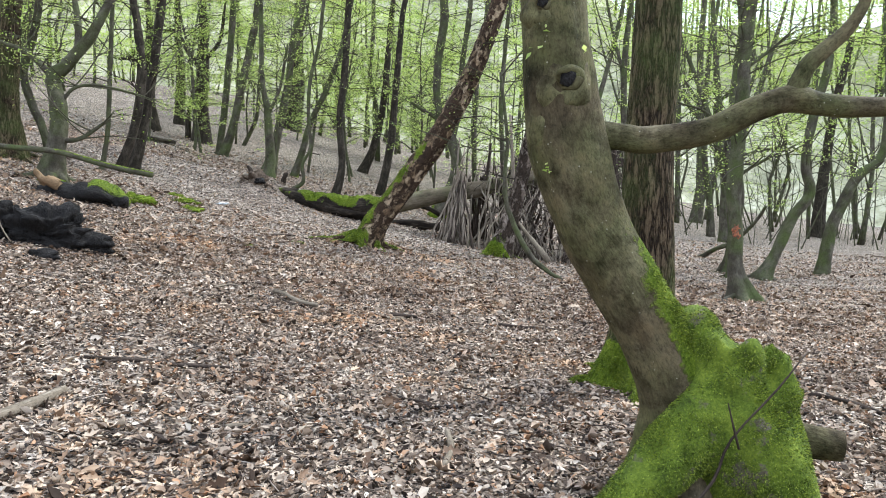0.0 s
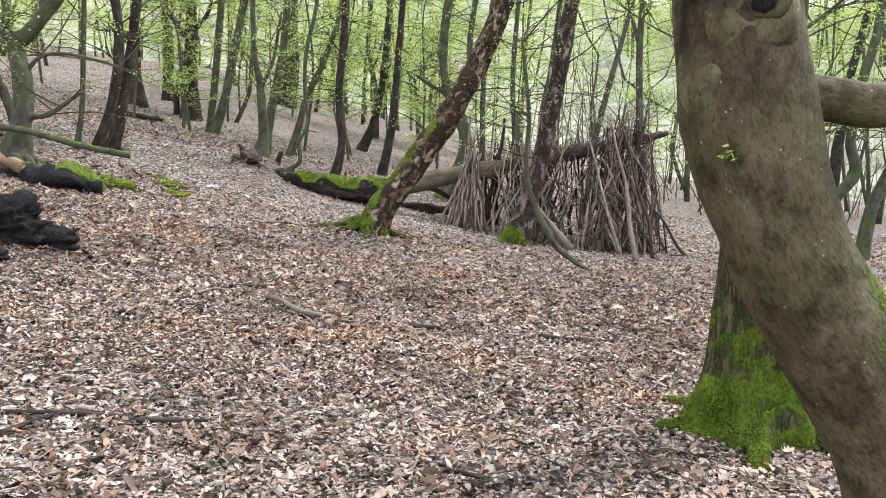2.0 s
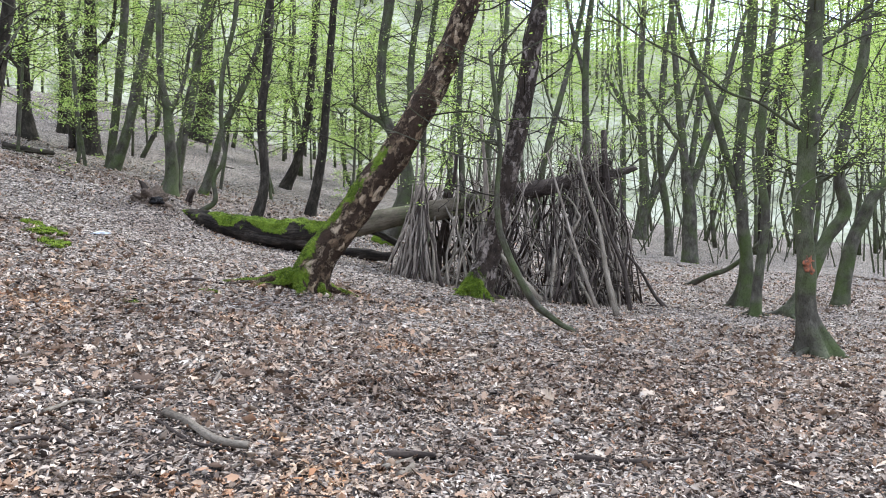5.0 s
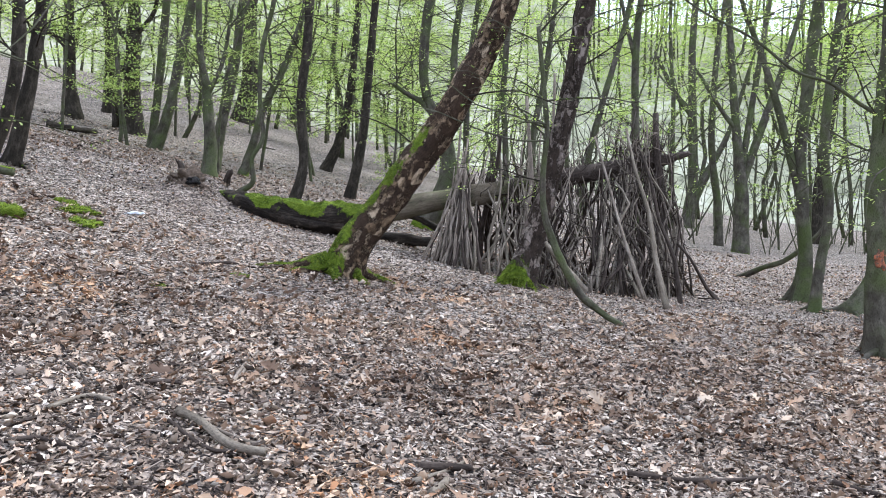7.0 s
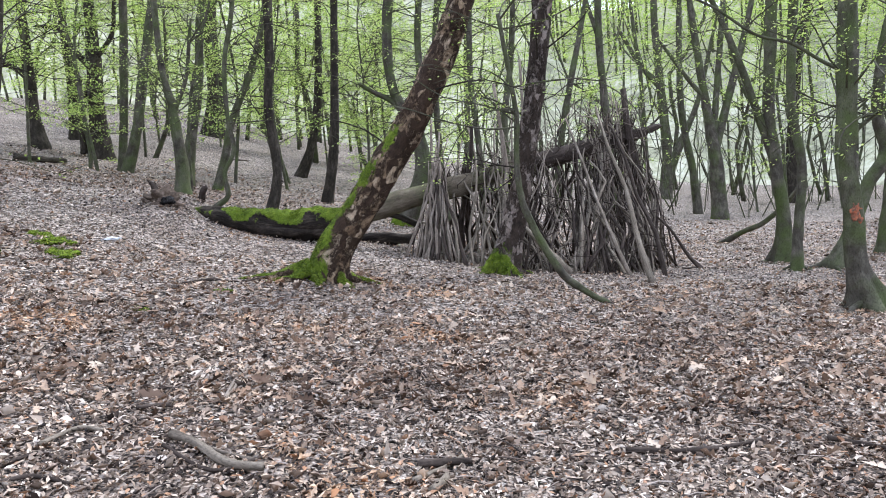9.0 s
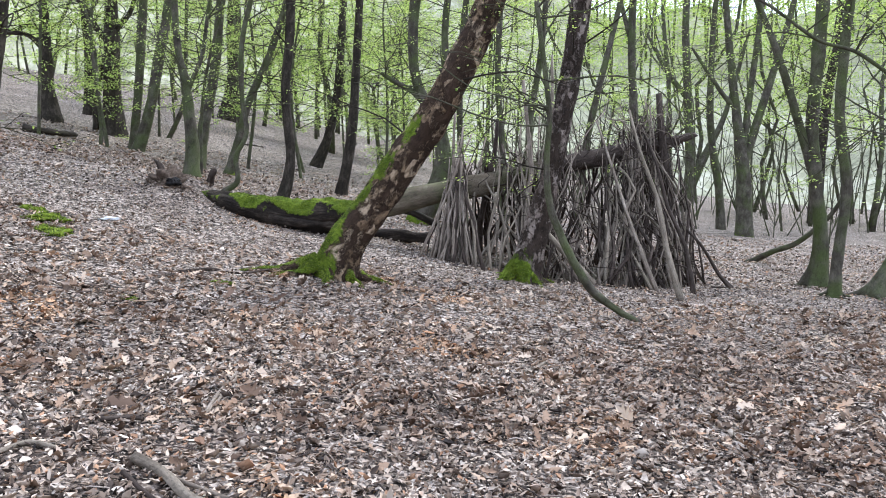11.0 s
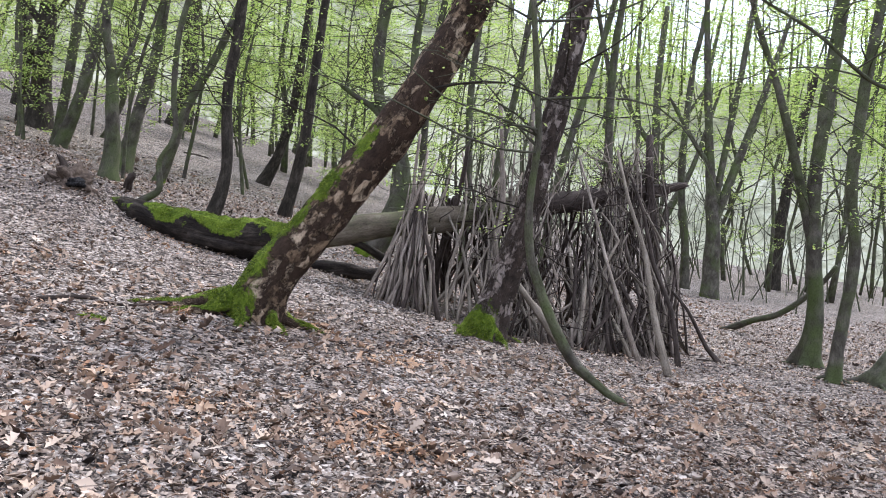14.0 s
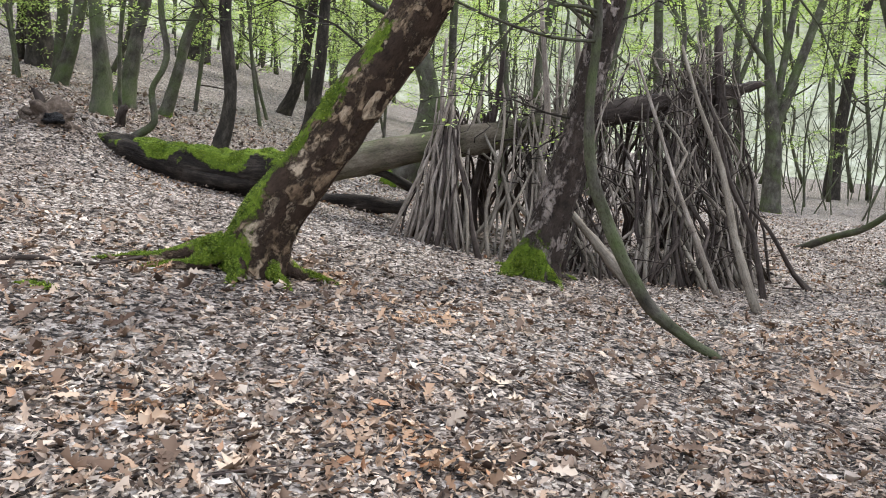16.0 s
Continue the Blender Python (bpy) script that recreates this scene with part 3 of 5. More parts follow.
tree("beech_tree", "straight slim grey beech", -8.25, 28.20,
     [(-0.00, 0.00, -0.00, 0.123), (0.17, -0.02, 1.40, 0.123), (0.34, -0.04, 3.07, 0.123), (0.50, -0.05, 5.08, 0.115)],
     bark=BEECH, height=10, flare=0.5, moss=0.5, leafy=1.0, lowest=1.6, seed=10)
tree("beech_tree", "slim grey-green beech leaning over the slope", -7.90, 27.50,
     [(-0.00, 0.00, -0.00, 0.169), (0.36, -0.04, 1.10, 0.148), (0.73, -0.08, 2.73, 0.140), (1.05, -0.11, 4.20, 0.126), (1.21, -0.13, 5.01, 0.119)],
     bark=BEECH, height=10, flare=0.5, moss=0.5, leafy=1.0, lowest=1.6, seed=11)
tree("beech_sapling", "thin brown stem growing beside the root mound", -8.60, 33.00,
     [(0.00, -0.00, -0.00, 0.088), (0.54, -0.06, 1.14, 0.079), (0.64, -0.07, 2.15, 0.079), (0.75, -0.08, 4.08, 0.052), (0.79, -0.08, 5.29, 0.044)],
     bark=BEECH, height=5, flare=0.1, moss=0.5, leafy=1.0, lowest=1.6, seed=12)
tree("beech_tree", "pale grey beech forking above a flared foot", -4.92, 21.66,
     [(0.00, 0.00, 0.00, 0.170), (0.02, -0.00, 0.68, 0.138), (-0.03, 0.00, 1.41, 0.111), (-0.07, 0.01, 1.90, 0.095), (-0.22, 0.02, 2.76, 0.069), (-0.26, 0.03, 4.34, 0.063)],
     limbs=[[(-0.05, 0.01, 1.72, 0.053), (0.09, -0.01, 2.03, 0.048), (0.30, -0.03, 2.52, 0.042), (0.45, -0.05, 3.38, 0.037)]],
     bark=BEECH, height=10, flare=0.5, moss=0.2, leafy=1.0, lowest=1.6, seed=13)
tree("beech_tree", "grey-brown beech leaning behind the pale stem", -5.72, 25.09,
     [(0.00, 0.00, 0.00, 0.242), (0.14, -0.01, 0.56, 0.161), (0.35, -0.03, 1.46, 0.137), (0.54, -0.04, 2.24, 0.125), (0.67, -0.05, 3.11, 0.113)],
     bark=BEECH, height=10, flare=0.5, moss=0.3, leafy=1.0, lowest=1.6, seed=14)
tree("beech_sapling", "thin upright dark sapling on the slope", -4.98, 22.71,
     [(0.00, 0.00, 0.00, 0.034), (0.03, -0.00, 1.24, 0.034), (0.19, -0.02, 2.28, 0.034), (0.51, -0.05, 3.46, 0.028), (0.89, -0.09, 4.62, 0.028)],
     bark=BEECH, height=7, flare=0.1, moss=0.5, leafy=1.0, lowest=1.6, seed=15)
tree("oak_tree", "broad mossy-footed trunk hung with leaves", -9.20, 46.00,
     [(0.00, -0.00, 0.00, 0.616), (0.38, -0.04, 2.31, 0.436), (0.36, -0.04, 4.98, 0.358), (0.65, -0.07, 7.94, 0.281)],
     bark=DARK, height=11, flare=0.5, moss=0.9, leafy=1.8, lowest=1.6, seed=16)
tree("beech_sapling", "thin snaking stem with a bent foot", -4.00, 20.37,
     [(0.00, 0.00, 0.00, 0.059), (0.28, -0.03, 0.21, 0.054), (0.26, -0.03, 0.67, 0.044), (0.48, -0.05, 1.13, 0.044), (0.41, -0.04, 1.81, 0.044), (0.44, -0.05, 2.83, 0.049), (0.66, -0.07, 3.74, 0.049), (0.74, -0.08, 4.42, 0.049)],
     bark=BEECH, height=8, flare=0.1, moss=0.5, leafy=1.0, lowest=1.6, seed=17)
tree("beech_tree", "mossy-footed beech leaning across the slope", -4.92, 25.20,
     [(0.00, 0.00, 0.00, 0.128), (0.25, -0.03, 0.72, 0.115), (0.54, -0.06, 1.76, 0.096), (1.05, -0.11, 2.81, 0.090), (1.49, -0.16, 3.99, 0.077), (1.73, -0.18, 5.03, 0.064)],
     bark=BEECH, height=7, flare=0.5, moss=0.9, leafy=1.0, lowest=1.6, seed=18)
tree("beech_tree", "dark slender beech rising behind the fallen log", -3.04, 21.45,
     [(0.00, 0.00, 0.00, 0.127), (0.20, -0.02, 0.84, 0.101), (0.12, -0.01, 2.19, 0.095), (0.25, -0.03, 3.41, 0.095), (0.32, -0.03, 4.87, 0.095)],
     bark=DARK, height=10, flare=0.5, moss=0.5, leafy=1.0, lowest=1.6, seed=19)
tree("birch_tree", "dark rough stem leaning, fine twigs above", -3.51, 33.28,
     [(-0.00, 0.00, 0.00, 0.216), (0.51, -0.05, 1.22, 0.162), (0.85, -0.09, 2.89, 0.144), (1.06, -0.11, 5.19, 0.126), (1.25, -0.13, 7.47, 0.116)],
     bark=DARK, height=10, flare=0.5, moss=0.5, leafy=1.0, lowest=1.6, seed=20)
tree("birch_tree", "dark rough slim stem behind the fallen log", -2.10, 25.52,
     [(0.00, 0.00, 0.00, 0.159), (0.29, -0.03, 1.45, 0.126), (0.46, -0.05, 3.29, 0.112), (0.57, -0.06, 4.81, 0.099), (0.68, -0.07, 6.03, 0.092)],
     bark=DARK, height=10, flare=0.5, moss=0.5, leafy=1.0, lowest=1.6, seed=21)
tree("beech_sapling", "small sapling with spreading twigs", -4.50, 50.00,
     [(-0.00, 0.00, 0.00, 0.086), (-0.10, 0.01, 3.13, 0.071), (0.38, -0.04, 4.62, 0.057), (0.85, -0.09, 6.93, 0.043)],
     limbs=[[(-0.10, 0.01, 3.23, 0.043), (-0.61, 0.06, 4.28, 0.043), (-1.11, 0.12, 5.59, 0.028)]],
     bark=BEECH, height=4, flare=0.1, moss=0.5, leafy=1.0, lowest=1.6, seed=22)
tree("beech_tree", "s-curved beech with a bright mossy foot and broken branch", -0.20, 22.56,
     [(0.00, 0.00, -0.00, 0.242), (0.42, -0.04, 0.74, 0.241), (0.62, -0.07, 1.48, 0.195), (0.40, -0.04, 2.34, 0.149), (0.03, -0.00, 3.13, 0.115), (-0.04, 0.00, 4.26, 0.114), (0.14, -0.01, 5.84, 0.126)],
     limbs=[[(0.43, -0.04, 2.27, 0.092), (0.65, -0.07, 3.34, 0.080), (0.68, -0.07, 4.40, 0.080), (0.86, -0.09, 5.85, 0.080), (0.92, -0.10, 6.90, 0.063)],
            [(0.29, -0.03, 2.51, 0.080), (-0.03, 0.00, 2.90, 0.069), (-0.43, 0.04, 3.13, 0.052), (-0.67, 0.07, 3.29, 0.052)]],
     bark=BEECH, height=10, flare=0.5, moss=2.2, leafy=1.0, lowest=1.6, seed=23)
tree("birch_tree", "leaning birch with dark flaking bark and mossy roots", -1.50, 15.40,
     [(-0.00, 0.00, 0.00, 0.25), (0.16, -0.01, 0.46, 0.24), (0.58, -0.05, 1.02, 0.238), (1.02, -0.09, 1.67, 0.228), (1.42, -0.13, 2.23, 0.213), (1.75, -0.16, 2.87, 0.2), (2.09, -0.18, 3.59, 0.177), (2.33, -0.20, 4.23, 0.168)],
     bark=BIRCH, height=10, flare=0.2, moss=9, leafy=0.7, lowest=1.6, seed=24)
tree("birch_tree", "dark leaning birch beside the stick shelter, mossy foot", 1.27, 17.15,
     [(-0.00, 0.00, 0.00, 0.221), (0.18, -0.01, 0.66, 0.185), (0.46, -0.04, 1.71, 0.168), (0.70, -0.06, 2.86, 0.162), (0.88, -0.08, 3.90, 0.155), (1.06, -0.10, 5.13, 0.15)],
     bark=BIRCH_DARK, height=10, flare=0.4, moss=8, leafy=0.7, lowest=1.6, seed=25)
tree("beech_tree", "slim grey stem rising behind the shelter", 6.96, 28.81,
     [(0.00, 0.00, 0.00, 0.143), (-0.18, 0.02, 3.14, 0.127), (-0.29, 0.03, 6.26, 0.119), (-0.09, 0.01, 8.64, 0.087)],
     limbs=[[(-0.28, 0.03, 5.90, 0.079), (-0.68, 0.07, 7.36, 0.063), (-0.97, 0.10, 8.63, 0.047)]],
     bark=BEECH, height=9, flare=0.5, moss=0.5, leafy=0.7, lowest=2.6, seed=26)
tree("beech_tree", "mossy-footed beech forking into three stems", 12.20, 32.87,
     [(0.00, 0.00, -0.00, 0.32), (-0.02, 0.00, 1.71, 0.27), (-0.12, 0.02, 2.9, 0.24), (-0.36, 0.03, 4.76, 0.15), (-0.62, 0.06, 7.15, 0.13), (-0.84, 0.09, 9.52, 0.1)],
     limbs=[[(-0.06, 0.01, 2.7, 0.18), (0.48, -0.04, 4.4, 0.15), (1.25, -0.11, 6.9, 0.115), (1.9, -0.17, 9.34, 0.08)],
            [(-0.08, 0.01, 3.3, 0.13), (0.12, -0.01, 4.98, 0.115), (0.48, -0.04, 7.81, 0.1), (0.75, -0.07, 10.41, 0.08)],
            [(-0.42, 0.04, 4.76, 0.094), (-0.87, 0.09, 5.30, 0.084), (-1.65, 0.17, 6.48, 0.066)]],
     bark=BEECH, height=10, flare=0.5, moss=1.0, leafy=0.7, lowest=2.6, seed=27)
tree("beech_tree", "old grey beech with a side stem leaning out", 16.00, 48.50,
     [(0.00, 0.00, -0.00, 0.42), (0.29, -0.03, 2.53, 0.3), (0.12, -0.01, 6.22, 0.25), (-0.03, 0.00, 10.55, 0.2), (0.16, -0.02, 14.55, 0.14)],
     limbs=[[(0.21, -0.02, 1.35, 0.319), (1.27, -0.13, 3.55, 0.217), (2.23, -0.23, 5.57, 0.144), (3.17, -0.33, 8.93, 0.101)],
            [(0.04, -0.00, 6.55, 0.173), (-0.98, 0.10, 7.87, 0.144), (-1.85, 0.19, 9.53, 0.115)]],
     bark=BEECH, height=10, flare=0.5, moss=0.5, leafy=0.7, lowest=2.6, seed=28)
tree("beech_tree", "tall smooth green-grey beech with an arching side limb", 7.31, 19.37,
     [(0.00, 0.00, 0.00, 0.160), (0.06, -0.01, 0.93, 0.135), (-0.04, 0.00, 1.86, 0.125), (-0.13, 0.01, 3.02, 0.119), (-0.04, 0.00, 4.51, 0.119), (0.07, -0.01, 5.78, 0.109), (0.08, -0.01, 6.46, 0.099)],
     limbs=[[(-0.02, 0.00, 1.74, 0.070), (-0.29, 0.03, 2.78, 0.080), (-0.60, 0.06, 3.82, 0.075), (-0.91, 0.10, 4.73, 0.060), (-1.33, 0.14, 5.76, 0.045), (-1.52, 0.16, 6.44, 0.035)]],
     bark=BEECH, height=11, flare=0.7, moss=0.5, leafy=1.1, lowest=2.4, seed=29)
tree("beech_tree", "tall slim green-grey beech", 6.77, 17.88,
     [(0.00, 0.00, 0.00, 0.108), (0.06, -0.01, 0.82, 0.086), (0.17, -0.02, 1.87, 0.081), (0.04, -0.00, 2.91, 0.081), (0.09, -0.01, 4.16, 0.081), (0.28, -0.03, 6.02, 0.071)],
     bark=BEECH, height=11, flare=0.5, moss=0.5, leafy=1.1, lowest=2.4, seed=30)
tree("beech_tree", "smooth beech with an orange paint mark and flared foot", 5.48, 13.91,
     [(0.00, 0.00, 0.00, 0.167), (-0.12, 0.01, 0.60, 0.128), (-0.14, 0.01, 1.27, 0.122), (-0.20, 0.02, 2.01, 0.128), (-0.15, 0.02, 2.98, 0.121), (-0.10, 0.01, 3.94, 0.115), (-0.08, 0.01, 4.82, 0.108)],
     limbs=[[(-0.13, 0.01, 2.24, 0.032), (0.16, -0.02, 2.46, 0.029), (0.74, -0.08, 2.77, 0.019)],
            [(-0.17, 0.02, 3.05, 0.026), (-0.45, 0.05, 3.20, 0.023), (-0.82, 0.09, 3.45, 0.021), (-1.27, 0.13, 3.60, 0.019), (-1.79, 0.19, 3.99, 0.016), (-2.39, 0.25, 4.30, 0.013), (-2.91, 0.30, 4.64, 0.009)],
            [(-0.10, 0.01, 4.16, 0.032), (0.18, -0.02, 4.38, 0.029), (0.54, -0.06, 4.68, 0.022)]],
     bark=BEECH, height=11, flare=0.9, moss=0.2, leafy=1.3, lowest=2.4, seed=31)
tree("beech_tree", "mossy beech leaning out then turning upright", 7.54, 17.96,
     [(0.00, 0.00, 0.00, 0.182), (0.25, -0.03, 0.53, 0.128), (0.65, -0.07, 1.49, 0.118), (1.00, -0.10, 2.03, 0.118), (0.88, -0.09, 2.76, 0.109), (1.01, -0.11, 3.82, 0.100), (1.27, -0.13, 4.87, 0.090), (1.37, -0.14, 6.12, 0.081)],
     bark=BEECH, height=10, flare=0.5, moss=0.6, leafy=1.1, lowest=2.4, seed=32)
tree("beech_tree", "mossy crooked beech bending low over the litter", 10.10, 20.28,
     [(0.00, 0.00, 0.00, 0.194), (0.11, -0.01, 0.73, 0.161), (0.27, -0.03, 1.48, 0.150), (0.80, -0.08, 2.61, 0.139), (1.40, -0.15, 3.24, 0.107), (1.48, -0.15, 5.10, 0.096)],
     bark=BEECH, height=9, flare=0.5, moss=0.6, leafy=1.1, lowest=2.4, seed=33)
tree("beech_tree", "slim grey stem behind the den", 1.71, 22.46,
     [(0.00, 0.00, -0.00, 0.081), (0.02, -0.00, 1.88, 0.075), (-0.07, 0.01, 3.62, 0.069), (0.01, -0.00, 5.22, 0.063), (0.09, -0.01, 6.28, 0.057)],
     bark=BEECH, height=9, flare=0.2, moss=0.5, leafy=1.0, lowest=1.6, seed=34)
tree("beech_tree", "thin leaning stem behind the den", 2.82, 24.36,
     [(0.00, 0.00, 0.00, 0.103), (-0.15, 0.02, 2.46, 0.090), (0.12, -0.01, 4.24, 0.077), (0.31, -0.03, 6.01, 0.070), (0.37, -0.04, 6.90, 0.064)],
     bark=BEECH, height=9, flare=0.2, moss=0.5, leafy=0.7, lowest=2.6, seed=35)
tree("beech_tree", "thin slanting stem behind the den", 4.84, 28.28,
     [(0.00, 0.00, 0.00, 0.124), (0.23, -0.02, 2.25, 0.108), (0.65, -0.07, 4.22, 0.100), (1.15, -0.12, 6.18, 0.084), (1.56, -0.16, 8.13, 0.077)],
     bark=BEECH, height=9, flare=0.2, moss=0.5, leafy=0.7, lowest=2.6, seed=36)
tree("beech_tree", "slim twin stem behind the leaning birch", 1.06, 24.53,
     [(0.00, 0.00, 0.00, 0.090), (-0.10, 0.01, 2.08, 0.083), (-0.05, 0.01, 4.30, 0.077), (0.22, -0.02, 6.52, 0.070)],
     bark=BEECH, height=9, flare=0.2, moss=0.5, leafy=1.0, lowest=1.6, seed=37)
tree("beech_sapling", "small hooked tree beside the brush", -1.00, 41.00,
     [(-0.00, 0.00, 0.00, 0.138), (-0.41, 0.04, 0.90, 0.104), (-0.48, 0.05, 2.24, 0.081), (-0.62, 0.07, 3.70, 0.069)],
     limbs=[[(-0.60, 0.06, 3.57, 0.046), (-1.03, 0.11, 4.10, 0.035), (-1.56, 0.16, 4.36, 0.023)],
            [(-0.60, 0.06, 3.57, 0.046), (0.04, -0.00, 4.38, 0.035), (0.42, -0.04, 5.45, 0.023)]],
     bark=BEECH, height=3, flare=0.1, moss=0.5, leafy=1.0, lowest=1.6, seed=38)
tree("oak_tree", "far straight trunk in the bright valley", 24.01, 49.03,
     [(0.00, 0.00, 0.00, 0.45), (0.22, -0.00, 3.26, 0.33), (0.74, -0.00, 7.93, 0.27), (1.48, -0.00, 11.50, 0.2)],
     bark=DARK, height=12, flare=0.5, moss=0.5, leafy=0.7, lowest=2.6, seed=39)
tree("beech_tree", "grey stem with a bent foot by the path", 12.48, 35.52,
     [(0.00, 0.00, 0.00, 0.2), (-0.14, 0.00, 1.83, 0.16), (-0.5, 0.00, 4.43, 0.14), (-0.38, 0.00, 8.31, 0.11)],
     bark=BEECH, height=11, flare=0.5, moss=0.5, leafy=0.7, lowest=2.6, seed=40)
tree("oak_tree", "straight oak with deep-fissured brown bark and mossy root flare", 1.67, 6.35,
     [(0.00, 0.00, 0.00, 0.285), (0.01, -0.00, 0.46, 0.243), (0.02, -0.00, 1.09, 0.219), (0.03, -0.00, 1.71, 0.208), (0.05, -0.00, 2.63, 0.199)],
     bark=OAK, height=9, flare=0.42, moss=7, leafy=0.0, lowest=1.6, seed=41)
tree("beech_tree", "leaning smooth-barked beech on a bulging moss-covered bole", 1.28, 3.94,
     [(0.00, -0.00, 0.00, 0.311), (-0.02, 0.00, 0.40, 0.221), (-0.15, 0.00, 0.72, 0.182), (-0.32, 0.00, 1.01, 0.176), (-0.52, 0.00, 1.36, 0.178), (-0.65, 0.00, 1.74, 0.200), (-0.71, 0.00, 2.14, 0.176), (-0.74, 0.00, 2.51, 0.166), (-0.76, 0.00, 2.93, 0.150)],
     limbs=[[(-0.54, 0.00, 1.80, 0.078), (-0.37, 0.00, 1.79, 0.072), (-0.23, 0.00, 1.78, 0.072), (0.06, -0.00, 1.83, 0.069), (0.32, -0.00, 1.95, 0.066), (0.49, -0.00, 2.00, 0.069), (0.69, -0.00, 1.97, 0.058), (0.98, -0.00, 1.97, 0.052), (1.36, -0.00, 2.00, 0.040)],
            [(0.49, -0.00, 2.00, 0.052), (0.56, -0.00, 2.16, 0.046), (0.65, -0.00, 2.25, 0.040), (0.79, -0.00, 2.39, 0.032), (0.87, -0.00, 2.59, 0.026), (0.91, -0.00, 2.87, 0.020)]],
     bark=SMOOTH, height=6, flare=0.0, moss=6, leafy=0.0, lowest=1.6, seed=42)
tree("bent_sapling", "thin green-barked stem arching down to the leaf litter", 2.28, 14.60,
     [(0.00, -0.00, 0.00, 0.031), (-0.23, 0.02, 0.14, 0.040), (-0.56, 0.05, 0.41, 0.054), (-0.76, 0.06, 0.72, 0.053), (-0.95, 0.08, 1.12, 0.048), (-1.07, 0.09, 1.47, 0.044), (-1.11, 0.09, 1.90, 0.037), (-1.08, 0.09, 2.41, 0.037), (-1.08, 0.09, 2.74, 0.032)],
     bark=BEECH, height=3.0, flare=0.0, moss=0.2, leafy=0.5, lowest=2.4, seed=43)


# ---- fallen log that carries the shelter ----
LOG = [(-4.3, 19.45, 1.92, 0.08), (-3.7, 19.2, 1.80, 0.18), (-2.8, 18.85, 1.60, 0.235), (-1.85, 18.65, 1.54, 0.25), (-1.2, 18.68, 1.65, 0.21),
       (-0.6, 18.72, 1.78, 0.20), (0.72, 19.0, 2.04, 0.19), (2.3, 19.25, 2.36, 0.18), (3.77, 19.5, 2.67, 0.15), (4.45, 19.7, 2.82, 0.12), (5.1, 19.83, 2.98, 0.045)]


def fallen_log():
    x, y, z = LOG[0][:3]
    top = thing("fallen_log", x, y, z, "fallen tree trunk, mossy and rotten at its thick end", "log")
    rel = [(a - x, b - y, c - z, r) for a, b, c, r in LOG]
    f = Form()
    f.tube(rel[:5], 26, 0.26, moss=lambda q, out, run: max(0.0, min(1.1, out.z * 1.3 + 0.32)) * (0.66 + 0.25 * (run > 1.3) + 1.4 * noise.noise(q * 2.8)), seed=3.0, steps=10)
    end = part("mossy_end", f.mesh("mossy_end", ROTTEN), top, "dark rotten wood under green moss")
    tufts(end, f, 12000, np.random.default_rng(2), 0.026, 0.42)
    f = Form()
    f.tube(rel[4:8], 18, 0.12, moss=lambda q, out, run: 0.6 * max(0.0, out.z) * max(0.0, 1 - run / 1.6), seed=5.0, steps=8)
    part("bare_middle", f.mesh("bare_middle", LOGWOOD), top, "bare grey-brown wood")
    f = Form()
    f.tube(rel[7:], 14, 0.18, seed=6.0, steps=8, broken=0.25)
    # Dark brown wood, with the shadow on this end put into its colour.
    part("splintered_end", f.mesh("splintered_end", DARKSTICK), top, "splintered dark brown top end with shadow painted in")
    f = Form()
    f.tube([(0.55, -0.30, -0.22, 0.08), (1.3, -0.62, -0.38, 0.13), (2.1, -0.88, -0.50, 0.14), (2.75, -0.9, -0.52, 0.09)], 16, 0.5, seed=8.0, steps=8)
    part("rotten_underside", f.mesh("rotten_underside", ROTTEN), top, "black rotten wood")
    f = Form()
    f.tube([(3.2, -0.75, -0.15, 0.06), (3.9, -0.6, -0.35, 0.055), (4.3, -0.4, -0.55, 0.07)], 9, 0.1, seed=2, steps=5)
    part("side_branch", f.mesh("side_branch", DARK), top)


fallen_log()


def log_at(s):
    """A place along the raised part of the fallen log, s from 0 to 1."""
    pts = LOG[5:10]
    u = s * (len(pts) - 1)
    i = min(int(u), len(pts) - 2)
    return Vector(pts[i][:3]).lerp(Vector(pts[i + 1][:3]), u - i)


